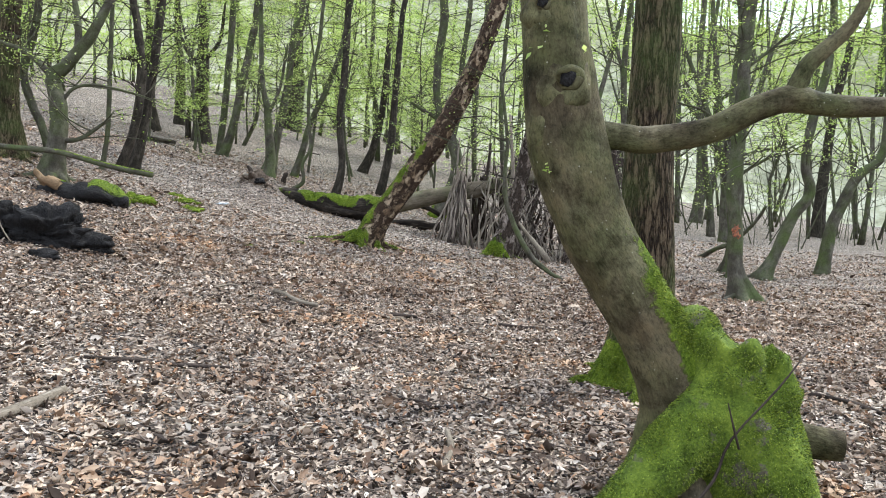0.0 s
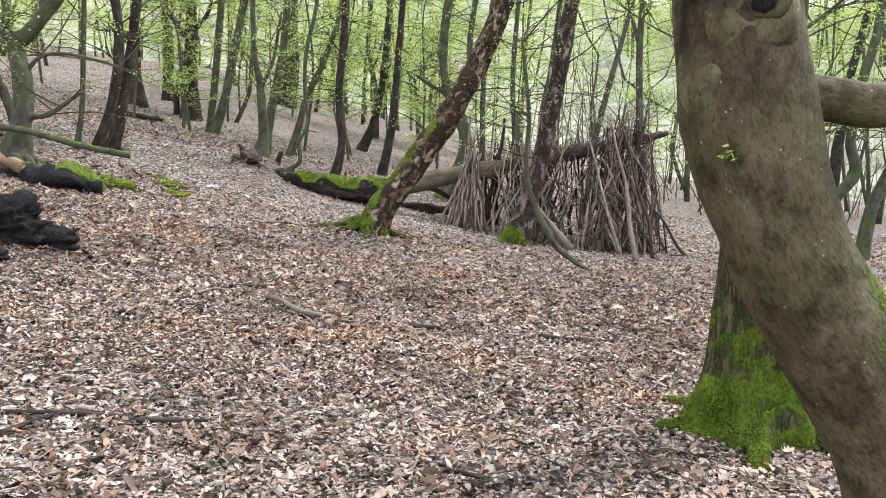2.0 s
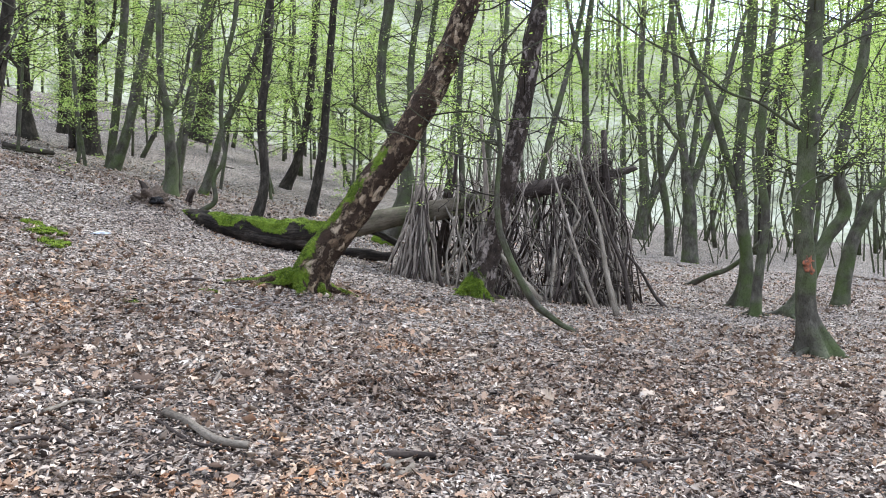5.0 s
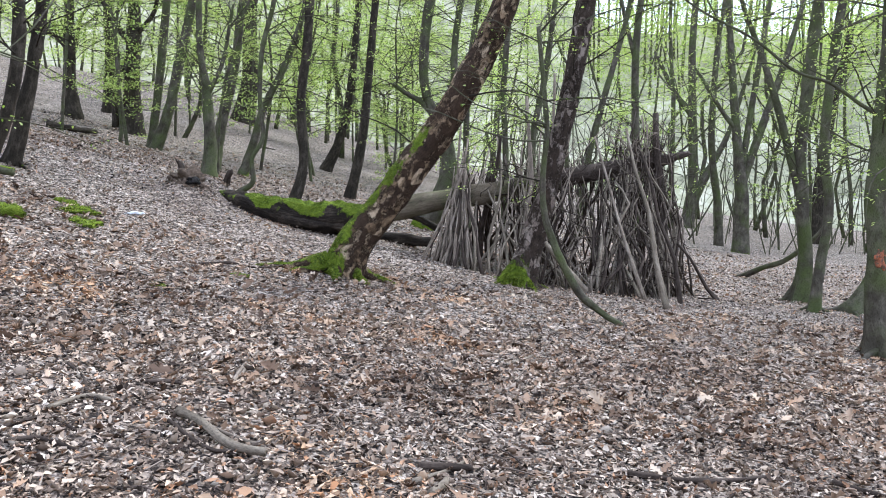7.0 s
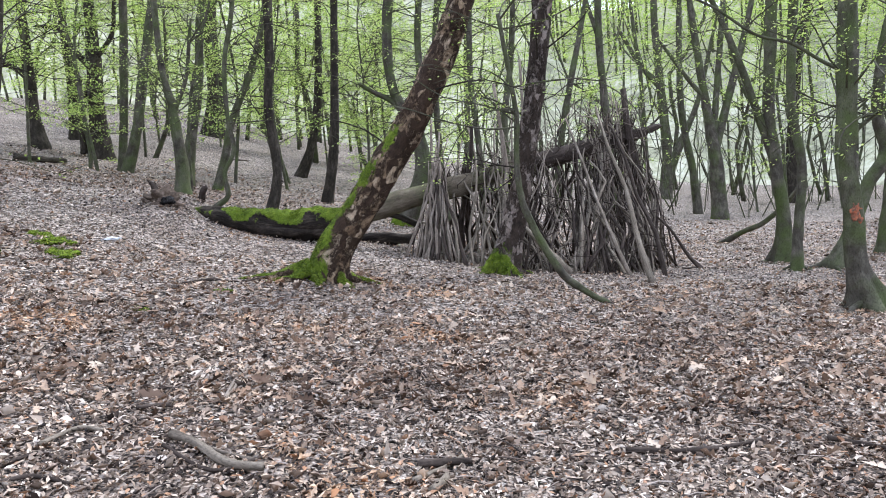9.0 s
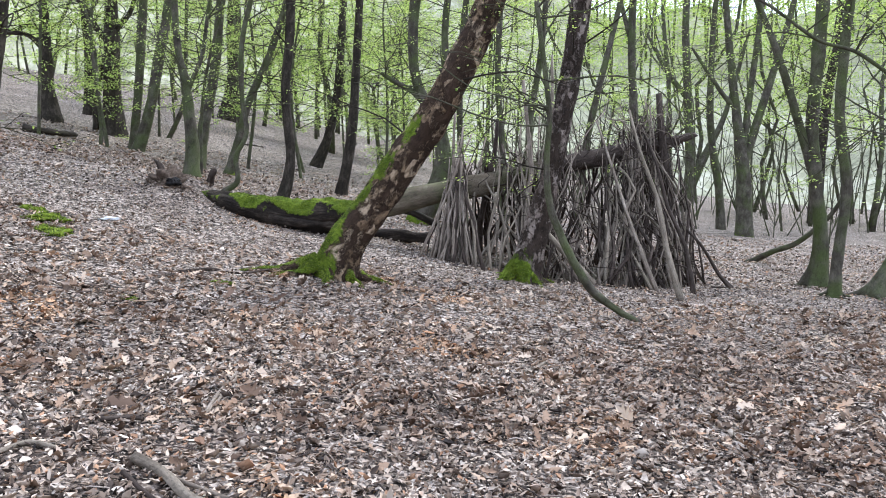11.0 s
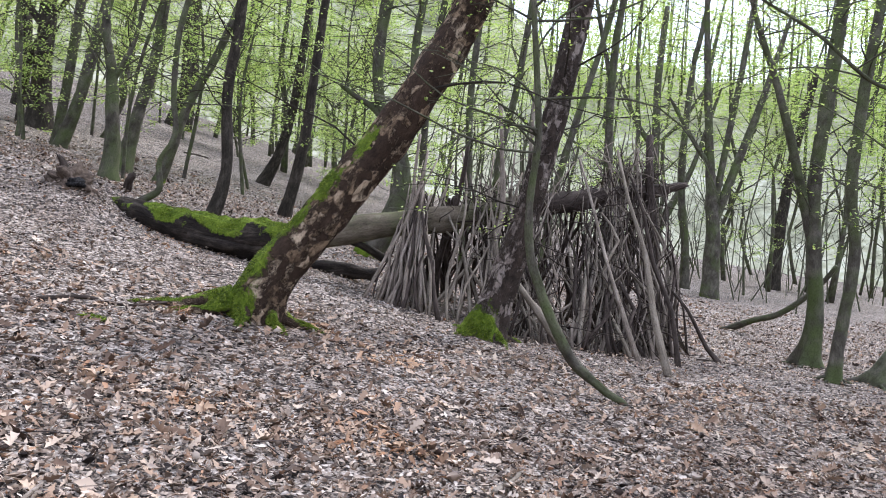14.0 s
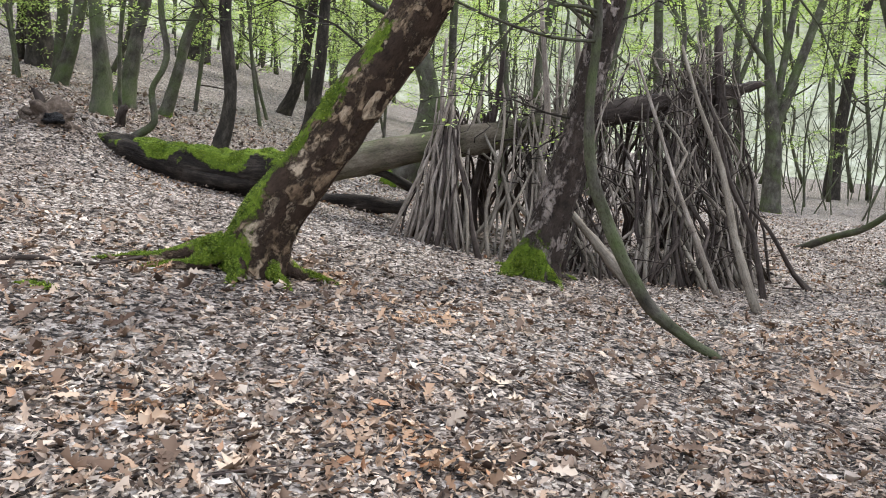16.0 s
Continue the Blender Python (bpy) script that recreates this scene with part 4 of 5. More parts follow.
def shelter():
    rnd = random.Random(21)
    top = thing("stick_shelter", 2.2, 18.3, rough_ground(2.2, 18.3), "den of weathered grey-brown sticks leaned against a raised log", "shelter")
    o = top.location.copy()

    def stick(a, b, r, material, bend):
        f = Form()
        long = (b - a).length
        path = []
        sway = [Vector((rnd.gauss(0, bend), rnd.gauss(0, bend), rnd.gauss(0, bend * 0.4))) * min(1.0, long) for _ in range(3)]
        for k, s in enumerate((0.0, 0.25, 0.5, 0.75, 1.0)):
            q = a.lerp(b, s) - o + (sway[k - 1] if 0 < k < 4 else Vector())
            path.append((*q, r * (1 - 0.55 * s)))
        f.tube(path, 6, 0.16, seed=rnd.uniform(0, 50), steps=2)
        part("stick", f.mesh("stick", material), top)

    foot = [Vector((-0.25, 18.1)), Vector((0.9, 17.95)), Vector((2.0, 17.65)), Vector((2.9, 17.45)), Vector((3.9, 17.95)), Vector((4.85, 18.6))]

    def foot_at(s):
        u = s * (len(foot) - 1)
        i = min(int(u), len(foot) - 2)
        return foot[i].lerp(foot[i + 1], u - i)

    def on_ground(x, y, sink=0.03):
        return Vector((x, y, rough_ground(x, y) - sink))

    radii = (0.010, 0.013, 0.016, 0.02, 0.024, 0.03, 0.036)
    apex = Vector((0.34, 18.72, 2.3))
    for i in range(36):                    # the close sheaf at the low end
        s = rnd.random()
        foot_x = -0.28 + 1.0 * s + rnd.gauss(0, 0.05)
        a = on_ground(foot_x, 18.25 - 0.55 * s + rnd.gauss(0, 0.1))
        b = apex + Vector((rnd.gauss(0.02 + 0.12 * s, 0.07), rnd.uniform(-0.14, 0.1), rnd.uniform(-0.35, 0.25)))
        stick(a, b + (b - a) * rnd.choice((0.0, 0.0, 0.05, 0.12, 0.3)), rnd.choice(radii[1:]) * 1.1, STICK if rnd.random() < 0.6 else DARKSTICK, 0.04)
    for i in range(24):                    # the open middle, crossing pale poles before the dark inside
        s = rnd.random()
        a = on_ground(0.55 + 1.2 * s, 17.75 + rnd.gauss(0.1, 0.15))
        b = log_at(0.26 + 0.22 * rnd.random() + 0.08 * s) + Vector((rnd.gauss(0, 0.2), rnd.uniform(-0.2, 0.1), rnd.uniform(0.0, 0.4)))
        stick(a, b + (b - a) * rnd.choice((0.0, 0.08, 0.2, 0.35)), rnd.choice(radii[2:]), DEAD if i % 3 else STICK, 0.07)
    count = 150
    for i in range(count):                 # the long side
        s = 0.3 + 0.7 * (i + rnd.random()) / count
        p = foot_at(s) + Vector((rnd.gauss(0, 0.12), abs(rnd.gauss(0, 0.25)) * (0.3 + s)))
        a = on_ground(p.x, p.y)
        aim = 0.14 + 0.84 * s + rnd.gauss(0, 0.11)
        b = log_at(min(1.0, max(0.25, aim))) + Vector((rnd.gauss(0, 0.14), rnd.uniform(-0.25, 0.1), rnd.uniform(-0.1, 0.25)))
        over = rnd.choice((0.0, 0.03, 0.06, 0.1, 0.18, 0.3, 0.45)) * rnd.uniform(0.3, 1.1)
        if rnd.random() < 0.35:
            over = -rnd.uniform(0.1, 0.6)
        kind = rnd.random()
        stick(a, b + (b - a) * over, rnd.choice(radii), STICK if kind < 0.45 else DEAD if kind < 0.65 else DARKSTICK, 0.12)
        if i % 4 == 0:                     # a fork
            c = a.lerp(b, rnd.uniform(0.35, 0.7))
            stick(c, c + (b - a) * 0.3 + Vector((rnd.gauss(0, 0.3), rnd.gauss(-0.1, 0.1), rnd.gauss(0, 0.1))), 0.009, DARKSTICK, 0.1)
    for i in range(75):                    # the far side, all in dark colour to stand in for shade inside
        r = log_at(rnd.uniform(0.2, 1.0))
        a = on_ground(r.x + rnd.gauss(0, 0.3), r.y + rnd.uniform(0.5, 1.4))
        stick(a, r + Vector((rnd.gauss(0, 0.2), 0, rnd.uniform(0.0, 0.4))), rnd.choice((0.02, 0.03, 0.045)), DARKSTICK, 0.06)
    for i in range(150):                   # brush thrown over the ridge and against the sides
        s = rnd.uniform(0.3, 1.0)
        r, p = log_at(s), foot_at(s)
        h = rnd.uniform(-0.15, 0.85) if i % 2 else rnd.uniform(0.75, 1.2)
        c = Vector((p.x, p.y, rough_ground(p.x, p.y) + 0.1)).lerp(r, max(0.1, h)) + Vector((0, -0.08, 0.12 if h > 0.7 else 0))
        a = rnd.uniform(-1.2, 1.5)
        w = Vector((math.cos(a), rnd.uniform(-0.3, 0.3), math.sin(a))) * rnd.uniform(0.2, 0.6)
        stick(c - w, c + w, rnd.choice((0.004, 0.006, 0.008, 0.012)), DARKSTICK if i % 4 else STICK, 0.16)
    for i in range(110):                   # twiggy tops standing over the ridge
        r = log_at(rnd.uniform(0.15, 0.97)) + Vector((0, rnd.uniform(-0.3, 0.4), rnd.uniform(-0.2, 0.2)))
        a = rnd.gauss(1.6, 0.6)
        w = Vector((math.cos(a), rnd.uniform(-0.3, 0.3), math.sin(a))) * rnd.uniform(0.3, 1.05)
        stick(r, r + w, rnd.choice((0.004, 0.006, 0.009, 0.014)), DARKSTICK if i % 3 else STICK, 0.13)
    # the large props
    stick(Vector((4.42, 19.05, 0.1)), Vector((4.35, 19.72, 3.75)), 0.125, DARKSTICK, 0.03)
    stick(on_ground(3.62, 16.6), Vector((3.55, 19.0, 3.35)), 0.052, DEAD, 0.06)
    stick(Vector((3.5, 17.2, 0.15)), Vector((3.0, 19.2, 3.2)), 0.04, STICK, 0.09)
    stick(Vector((4.2, 17.6, 0.1)), Vector((3.9, 19.4, 3.1)), 0.045, DARKSTICK, 0.09)
    stick(Vector((5.18, 18.2, 0.13)), Vector((4.5, 18.7, 1.2)), 0.042, DARKSTICK, 0.025)
    stick(Vector((1.55, 18.2, 0.5)), Vector((1.62, 19.0, 3.9)), 0.065, STICK, 0.05)
    stick(Vector((1.9, 18.6, 0.5)), Vector((2.2, 19.3, 4.4)), 0.05, DEAD, 0.07)
    stick(Vector((0.85, 19.3, 0.7)), Vector((1.15, 19.0, 3.2)), 0.07, DARKSTICK, 0.04)
    stick(Vector((0.3, 18.5, 0.8)), Vector((0.38, 18.8, 3.3)), 0.045, STICK, 0.03)
    stick(on_ground(2.42, 17.25, -0.03), Vector((1.70, 17.75, 1.35)), 0.075, DEAD, 0.02)


shelter()

# ---- far woods ----
def far_woods():
    rnd = random.Random(5)
    rng = np.random.default_rng(5)
    f, spots = Form(), []
    for i in range(165):
        a = rnd.uniform(-1.0, 1.05)
        d = rnd.uniform(34, 85) if a < 0.2 else rnd.uniform(38, 88)
        x, y = d * math.sin(a), 8 + d * math.cos(a)
        z = float(ground(x, y))
        h = rnd.uniform(9, 15) if a < 0.1 else rnd.uniform(16, 25)
        r = rnd.uniform(0.05, 0.14)
        lx, ly = rnd.gauss(0, 1.0 if a < 0.1 else 2.4), rnd.gauss(0, 0.8)
        f.tube([(x, y, z - 0.2, r * 1.3), (x + lx * 0.3, y, z + h * 0.2, r), (x + lx * 0.25 + rnd.gauss(0, 0.35), y + ly * 0.5, z + h * 0.35, r * 0.9), (x + lx, y + ly, z + h * 0.5, r * 0.8), (x + lx * 1.5, y + ly, z + h, r * 0.4)], 6, 0.05, steps=2, seed=i)
        for _ in range(4 if a > 0.1 else 2):            # bare forking limbs
            hz, b, out = rnd.uniform(0.12, 0.5) * h, rnd.uniform(0, 6.28), rnd.uniform(1.2, 3.5)
            cx, cy = x + lx * hz / h, y + ly * hz / h
            f.tube([(cx, cy, z + hz, r * 0.5), (cx + math.cos(b) * out * 0.5, cy + math.sin(b) * out * 0.5, z + hz + out * 0.35, r * 0.35), (cx + math.cos(b) * out, cy + math.sin(b) * out, z + hz + out * rnd.uniform(0.7, 1.3), r * 0.12)], 4, 0.0, steps=2, cap=False)
        for _ in range(30 if a < 0.1 else 44):
            hz = (rnd.uniform(0.1, 1.0) if a < 0.1 else rnd.uniform(0.34, 1.0)) * h
            c = Vector((x + lx * hz / h, y + ly * hz / h, z + hz))
            b, s = rnd.uniform(0, 6.28), rnd.uniform(0.8, 3.0)
            n = 42
            along = rng.uniform(0.1, 1, n) * s
            spots.append(np.stack([c.x + np.cos(b) * along + rng.normal(0, 0.35, n), c.y + np.sin(b) * along + rng.normal(0, 0.35, n), c.z + along * 0.12 + rng.normal(0, 0.13, n)], -1))
    for i in range(170):                                # thin bent stems and brush in the bright valley
        a, d = rnd.uniform(0.12, 0.85), rnd.uniform(26, 60)
        x, y = d * math.sin(a), 8 + d * math.cos(a)
        z, h, r, l1 = float(ground(x, y)), rnd.uniform(2.5, 9), rnd.uniform(0.015, 0.05), rnd.gauss(0, 0.9)
        f.tube([(x, y, z - 0.1, r), (x + l1 * 0.6, y, z + h * 0.35, r * 0.8), (x + l1, y, z + h * 0.7, r * 0.6), (x + l1 * 0.8 + rnd.gauss(0, 0.5), y, z + h, r * 0.3)], 4, 0.0, steps=3, seed=i, cap=False)
        for _ in range(2):
            hz, b = rnd.uniform(0.25, 0.7) * h, rnd.gauss(0, 1.6)
            f.tube([(x + l1 * hz / h, y, z + hz, r * 0.5), (x + l1 * hz / h + b * 0.6, y + 0.2, z + hz + 0.5, r * 0.35), (x + l1 * hz / h + b, y + 0.3, z + hz + 1.4, r * 0.15)], 3, 0.0, steps=2, cap=False)
    top = thing("far_woods", 0, 60, 0, "distant beech woods in fresh light-green leaf", "woods", kind="stuff")
    part("trunks", f.mesh("trunks", BEECH), top).location = (0, -60, 0)
    p = np.concatenate(spots)
    part("foliage", leaf_mesh("foliage", p, rng.uniform(0.11, 0.22, len(p)), rng, LEAF, 0.4), top).location = (0, -60, 0)


far_woods()


def understorey():
    """Low leafy sprays of young beeches between the trunks on the slope."""
    rnd, rng = random.Random(8), np.random.default_rng(8)
    for i in range(34):
        a, d = rnd.uniform(-0.62, 0.62) * rnd.choice((0.4, 1, 1)) - 0.12, rnd.uniform(21, 40)
        x, y = d * math.sin(a), 6 + d * math.cos(a)
        h = rnd.uniform(4, 8)
        if a > 0.06 and i % 4:                          # few in the open valley
            continue
        tree("beech_sapling", "slim young beech with tiers of pale green leaves", x, y,
             [(0, 0, 0, 0.05), (rnd.gauss(0, 0.2), rnd.gauss(0, 0.2), h * 0.4, 0.04), (rnd.gauss(0, 0.4), rnd.gauss(0, 0.4), h * 0.8, 0.025)],
             height=h, flare=0.1, moss=0.2, leafy=1.9, lowest=1.0, seed=200 + i)


understorey()


def ridge(a):
    """Height of the far hillside's wooded rim, by direction."""
    return 72 - 31 * min(1.0, max(0.0, math.sin(a) * 2.4 + 0.3)) + 9 * noise.noise(Vector((a * 6, 0, 0))) + 4 * noise.noise(Vector((a * 23, 1, 0)))


def ridge_woods():
    """Tall thin-crowned beeches that stand on the far rim against the sky."""
    rnd, rng = random.Random(77), np.random.default_rng(77)
    f, spots = Form(), []
    for i in range(150):
        a, r = rnd.uniform(-0.25, 0.95), rnd.uniform(150, 182)
        x, y = r * math.sin(a), r * math.cos(a)
        foot = float(ground(x, y)) - 2 + ridge(a) * (r - 120) / 60
        h, lx = rnd.uniform(17, 32), rnd.gauss(0, 1.6)
        f.tube([(x, y, foot - 1.5, 0.3), (x + lx * 0.3, y, foot + h * 0.4, 0.22), (x + lx, y, foot + h, 0.06)], 5, 0.05, steps=2, seed=i)
        for _ in range(16):
            s = rnd.uniform(0.15, 1.0)
            wide = 4.2 * (1.15 - s)
            c = (x + lx * s + rnd.gauss(0, wide), y + rnd.gauss(0, wide), foot + h * s)
            spots.append(np.array(c) + rng.normal(0, 1, (34, 3)) * (1.5, 1.5, 0.7))
    top = thing("ridge_woods", 0, 160, 0, "thin light-green beech crowns along the far ridge", "woods", kind="stuff")
    part("trunks", f.mesh("trunks", BEECH), top).location = (0, -160, 0)
    p = np.concatenate(spots)
    part("foliage", leaf_mesh("foliage", p, rng.uniform(0.4, 0.85, len(p)), rng, LEAF, 0.4), top).location = (0, -160, 0)


ridge_woods()


def backdrop():
    """The wooded far side of the valley, its distance haze painted into the base colour."""
    m, nt, p = shader("haze_tinted_wood", 1.0)
    co = nt.nodes.new("ShaderNodeNewGeometry").outputs["Position"]
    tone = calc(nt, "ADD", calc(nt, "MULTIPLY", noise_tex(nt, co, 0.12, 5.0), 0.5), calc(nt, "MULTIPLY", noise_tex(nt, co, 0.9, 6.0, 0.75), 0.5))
    # Pale greyish stops carry the haze of distance as plain colour.
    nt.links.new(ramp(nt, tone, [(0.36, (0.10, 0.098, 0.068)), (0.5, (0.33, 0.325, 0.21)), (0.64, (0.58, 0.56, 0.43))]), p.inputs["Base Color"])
    v, f = [], []
    cols, rows = 160, 14
    for i in range(cols + 1):
        a = -1.5 + 3.0 * i / cols
        h = ridge(a)
        for j in range(rows + 1):
            s = j / rows
            r = 120 + 60 * s + 3 * noise.noise(Vector((a * 30, s * 9, 5)))
            x, y = r * math.sin(a), r * math.cos(a)
            v.append((x, y, float(ground(x, y)) - 2 + h * s))
    for i in range(cols):
        for j in range(rows):
            k = i * (rows + 1) + j
            f.append((k, k + rows + 1, k + rows + 2, k + 1))
    tagged(new("backdrop", fast_mesh("backdrop", v, f, m, True)), "light-green woods on the far hillside, haze painted into their colour", "woods", kind="structure")


backdrop()


# ---- mossy bole of the leaning beech ----
def mossy_bole():
    rng = np.random.default_rng(4)
    x, y = 1.28, 3.94
    z = rough_ground(x, y)
    owner = [o for o in scene.objects if o.name.startswith("beech_tree") and "bulging" in str(o.get("label"))][0]
    f = Form()
    f.lump((0.22, -0.12, 0.34), (0.31, 0.27, 0.42), 1.0, 0.2)
    f.lump((0.31, -0.04, 0.58), (0.2, 0.19, 0.10), 2.0, 0.12)
    f.lump((0.10, -0.05, 0.62), (0.16, 0.18, 0.26), 3.0, 0.2)
    f.lump((0.25, -0.12, 0.46), (0.27, 0.25, 0.18), 4.0, 0.12)
    f.tube([(0.16, -0.14, 0.52, 0.19), (-0.12, -0.25, 0.30, 0.17), (-0.34, -0.34, 0.10, 0.13), (-0.62, -0.44, -0.08, 0.09)], 16, 0.12, seed=4)
    f.tube([(0.28, -0.1, 0.45, 0.24), (0.36, -0.28, 0.2, 0.2), (0.42, -0.4, -0.12, 0.16)], 16, 0.12, seed=6)
    f.tube([(0.36, 0.0, 0.45, 0.18), (0.50, -0.02, 0.2, 0.14), (0.62, -0.05, -0.1, 0.12)], 14, 0.12, seed=7)
    f.tube([(0.2, -0.02, 0.3, 0.25), (0.06, 0.03, 0.72, 0.19), (-0.03, 0.02, 0.95, 0.15)], 18, 0.08, seed=8)
    f.co = [(a * 1.06, c * 1.06, d * 1.06) for a, c, d in f.co]
    f.v = [Vector((0.06 + (q.x - 0.06) * 0.93, q.y * 1.06, q.z * 0.93)) for q in f.v]
    rnd = random.Random(6)
    for _ in range(26):
        a, h = rnd.uniform(-2.9, 0.4), rnd.uniform(0.05, 0.75)
        w = 0.30 - 0.12 * h + rnd.uniform(-0.04, 0.05)
        s = rnd.uniform(0.03, 0.065)
        f.lump((0.22 + w * math.cos(a), -0.1 + w * math.sin(a), h), (s, s, s * 1.5), rnd.uniform(0, 30), 0.3, detail=2)
    m, nt, p = shader("mossy_bark", 0.9)
    co = nt.nodes.new("ShaderNodeNewGeometry").outputs["Position"]
    tone = calc(nt, "ADD", calc(nt, "MULTIPLY", noise_tex(nt, co, 70.0, 6.0, 0.75), 0.55), calc(nt, "MULTIPLY", noise_tex(nt, co, 8.0, 4.0), 0.45))
    bare = ramp(nt, noise_tex(nt, co, 5.0, 5.0, 0.65), [(0.36, (1, 1, 1)), (0.41, (0, 0, 0))])
    nt.links.new(mix(nt, bare, ramp(nt, tone, MOSS_STOPS), ramp(nt, tone, [(0.3, (0.04, 0.033, 0.024)), (0.7, (0.2, 0.17, 0.13))])), p.inputs["Base Color"])
    bump(nt, p, tone, 0.9, 0.03)
    bole = part("bole", f.mesh("bole", m), owner, "bulging stump-like bole under bright moss")
    re = bole.modifiers.new("join", "REMESH")
    re.mode, re.voxel_size, re.use_smooth_shade = "VOXEL", 0.028, True
    sm = bole.modifiers.new("soften", "SMOOTH")
    sm.factor, sm.iterations = 0.5, 12
    ev = bole.evaluated_get(bpy.context.evaluated_depsgraph_get())
    me = ev.to_mesh()
    me.calc_loop_triangles()
    v = np.array([tuple(q.co) for q in me.vertices])
    tri = np.array([tuple(t.vertices) for t in me.loop_triangles])
    ev.to_mesh_clear()
    moss_blades(bole, v, tri, 70000, rng, 0.017)
    f = Form()
    f.tube([(0.36, -0.10, 0.29, 0.09), (0.54, -0.14, 0.28, 0.085), (0.73, -0.18, 0.26, 0.078)], 18, 0.06, seed=9)
    part("cut_stub", f.mesh("cut_stub", SMOOTH), owner, "short sawn-off branch stub")
    for kx, ky, kz, size in ((-0.68, -0.165, 2.05, 0.074), (-0.81, -0.14, 2.42, 0.048)):
        f = Form()
        f.lump((kx, ky + 0.07, kz - 0.03), (size * 1.9, 0.10, size * 2.2), 5.0, 0.2)
        ring = [(kx + size * (0.66 + 0.12 * math.sin(3 * t)) * math.cos(t), ky - 0.02 + 0.012 * math.sin(2 * t), kz + size * (0.7 + 0.1 * math.cos(2 * t)) * math.sin(t), size * (0.26 + 0.12 * math.sin(t + 1))) for t in np.linspace(0, 2 * math.pi, 13)]
        f.tube(ring, 10, 0.1, seed=kz, steps=3)
        if kz < 2.2:
            f.lump((kx - 0.05, ky + 0.14, kz - 0.16), (0.14, 0.13, 0.26), 9.0, 0.1)
        knot = part("knot", f.mesh("knot", SMOOTH), owner, "healed branch knot with a dark hollow")
        f = Form()
        # No recess is cut: a black lump paints the shade of the hole.
        f.lump((kx, ky - 0.028, kz), (size * 0.6, 0.02, size * 0.62), 6.0, 0.25, detail=2)
        part("hollow", f.mesh("hollow", CHAR_AND_SHADE), knot, "black lump standing in for the shade of a rotten hollow")


    spots, sprig = [], np.random.default_rng(12)
    for kx, ky, kz in ((-0.83, -0.17, 2.49), (-0.74, -0.2, 2.52), (-0.80, -0.19, 2.28), (-0.85, -0.17, 2.2), (-0.62, -0.24, 2.17), (-0.78, -0.2, 1.62), (-0.80, -0.19, 1.6)):
        for _ in range(3):
            spots.append((kx + sprig.normal(0, 0.02), ky - abs(sprig.normal(0, 0.02)), kz + sprig.normal(0, 0.015)))
    tagged(part("leaf_sprig", leaf_mesh("leaf_sprig", spots, sprig.uniform(0.025, 0.05, len(spots)), sprig, LEAF, 0.5), owner, "tiny fresh green leaves"), kind="stuff")
    top = thing("dead_twig", x, y - 0.5, rough_ground(x, y - 0.5), "thin forked dead twig leaning on the mossy bole", "stick")
    f = Form()
    f.tube([(-0.22, -0.1, 0.02, 0.008), (-0.02, 0.0, 0.2, 0.0075), (0.06, 0.02, 0.38, 0.006), (0.3, 0.1, 0.60, 0.0045), (0.48, 0.2, 0.76, 0.003)], 6, 0.15, steps=3)
    f.tube([(0.1, 0.02, 0.34, 0.006), (0.06, 0.0, 0.46, 0.005), (0.03, -0.01, 0.56, 0.003)], 6, 0.15, steps=3)
    f.tube([(-0.3, -0.15, 0.03, 0.009), (-0.02, -0.2, 0.12, 0.009), (0.2, -0.16, 0.08, 0.008), (0.55, -0.18, 0.04, 0.006)], 6, 0.15, steps=3)
    part("twig", f.mesh("twig", DARKSTICK), top)


mossy_bole()


# ---- logs, earth and clutter ----
def burnt_log():
    x, y = -5.25, 9.7
    z = rough_ground(x, y)
    top = thing("burnt_log", x, y, z, "charred black log lying on the leaf litter", "log")
    f = Form()
    f.lump((-0.45, 0.0, 0.12), (0.46, 0.32, 0.36), 2.0, 0.5, turn=0.3, detail=5)
    f.lump((0.15, 0.12, 0.08), (0.55, 0.30, 0.30), 7.0, 0.5, turn=0.35, detail=5)
    f.lump((0.60, 0.3, 0.0), (0.30, 0.16, 0.13), 9.0, 0.4, turn=0.5, detail=3)
    part("charred_body", f.mesh("charred_body", CHAR_AND_SHADE), top)
    f = Form()
    f.tube([(-0.25, -0.28, 0.38, 0.012), (-0.12, -0.40, 0.2, 0.01), (0.05, -0.5, 0.02, 0.01)], 6, 0.1)
    part("twig", f.mesh("twig", DEAD), top, "thin pale twig")
    x, y = -4.75, 9.05
    top = thing("charred_piece", x, y, rough_ground(x, y), "small charred piece of wood on the leaves", "wood")
    f = Form()
    f.lump((0, 0, 0.03), (0.22, 0.09, 0.07), 3.0, 0.35)
    part("body", f.mesh("body", CHAR_AND_SHADE), top)


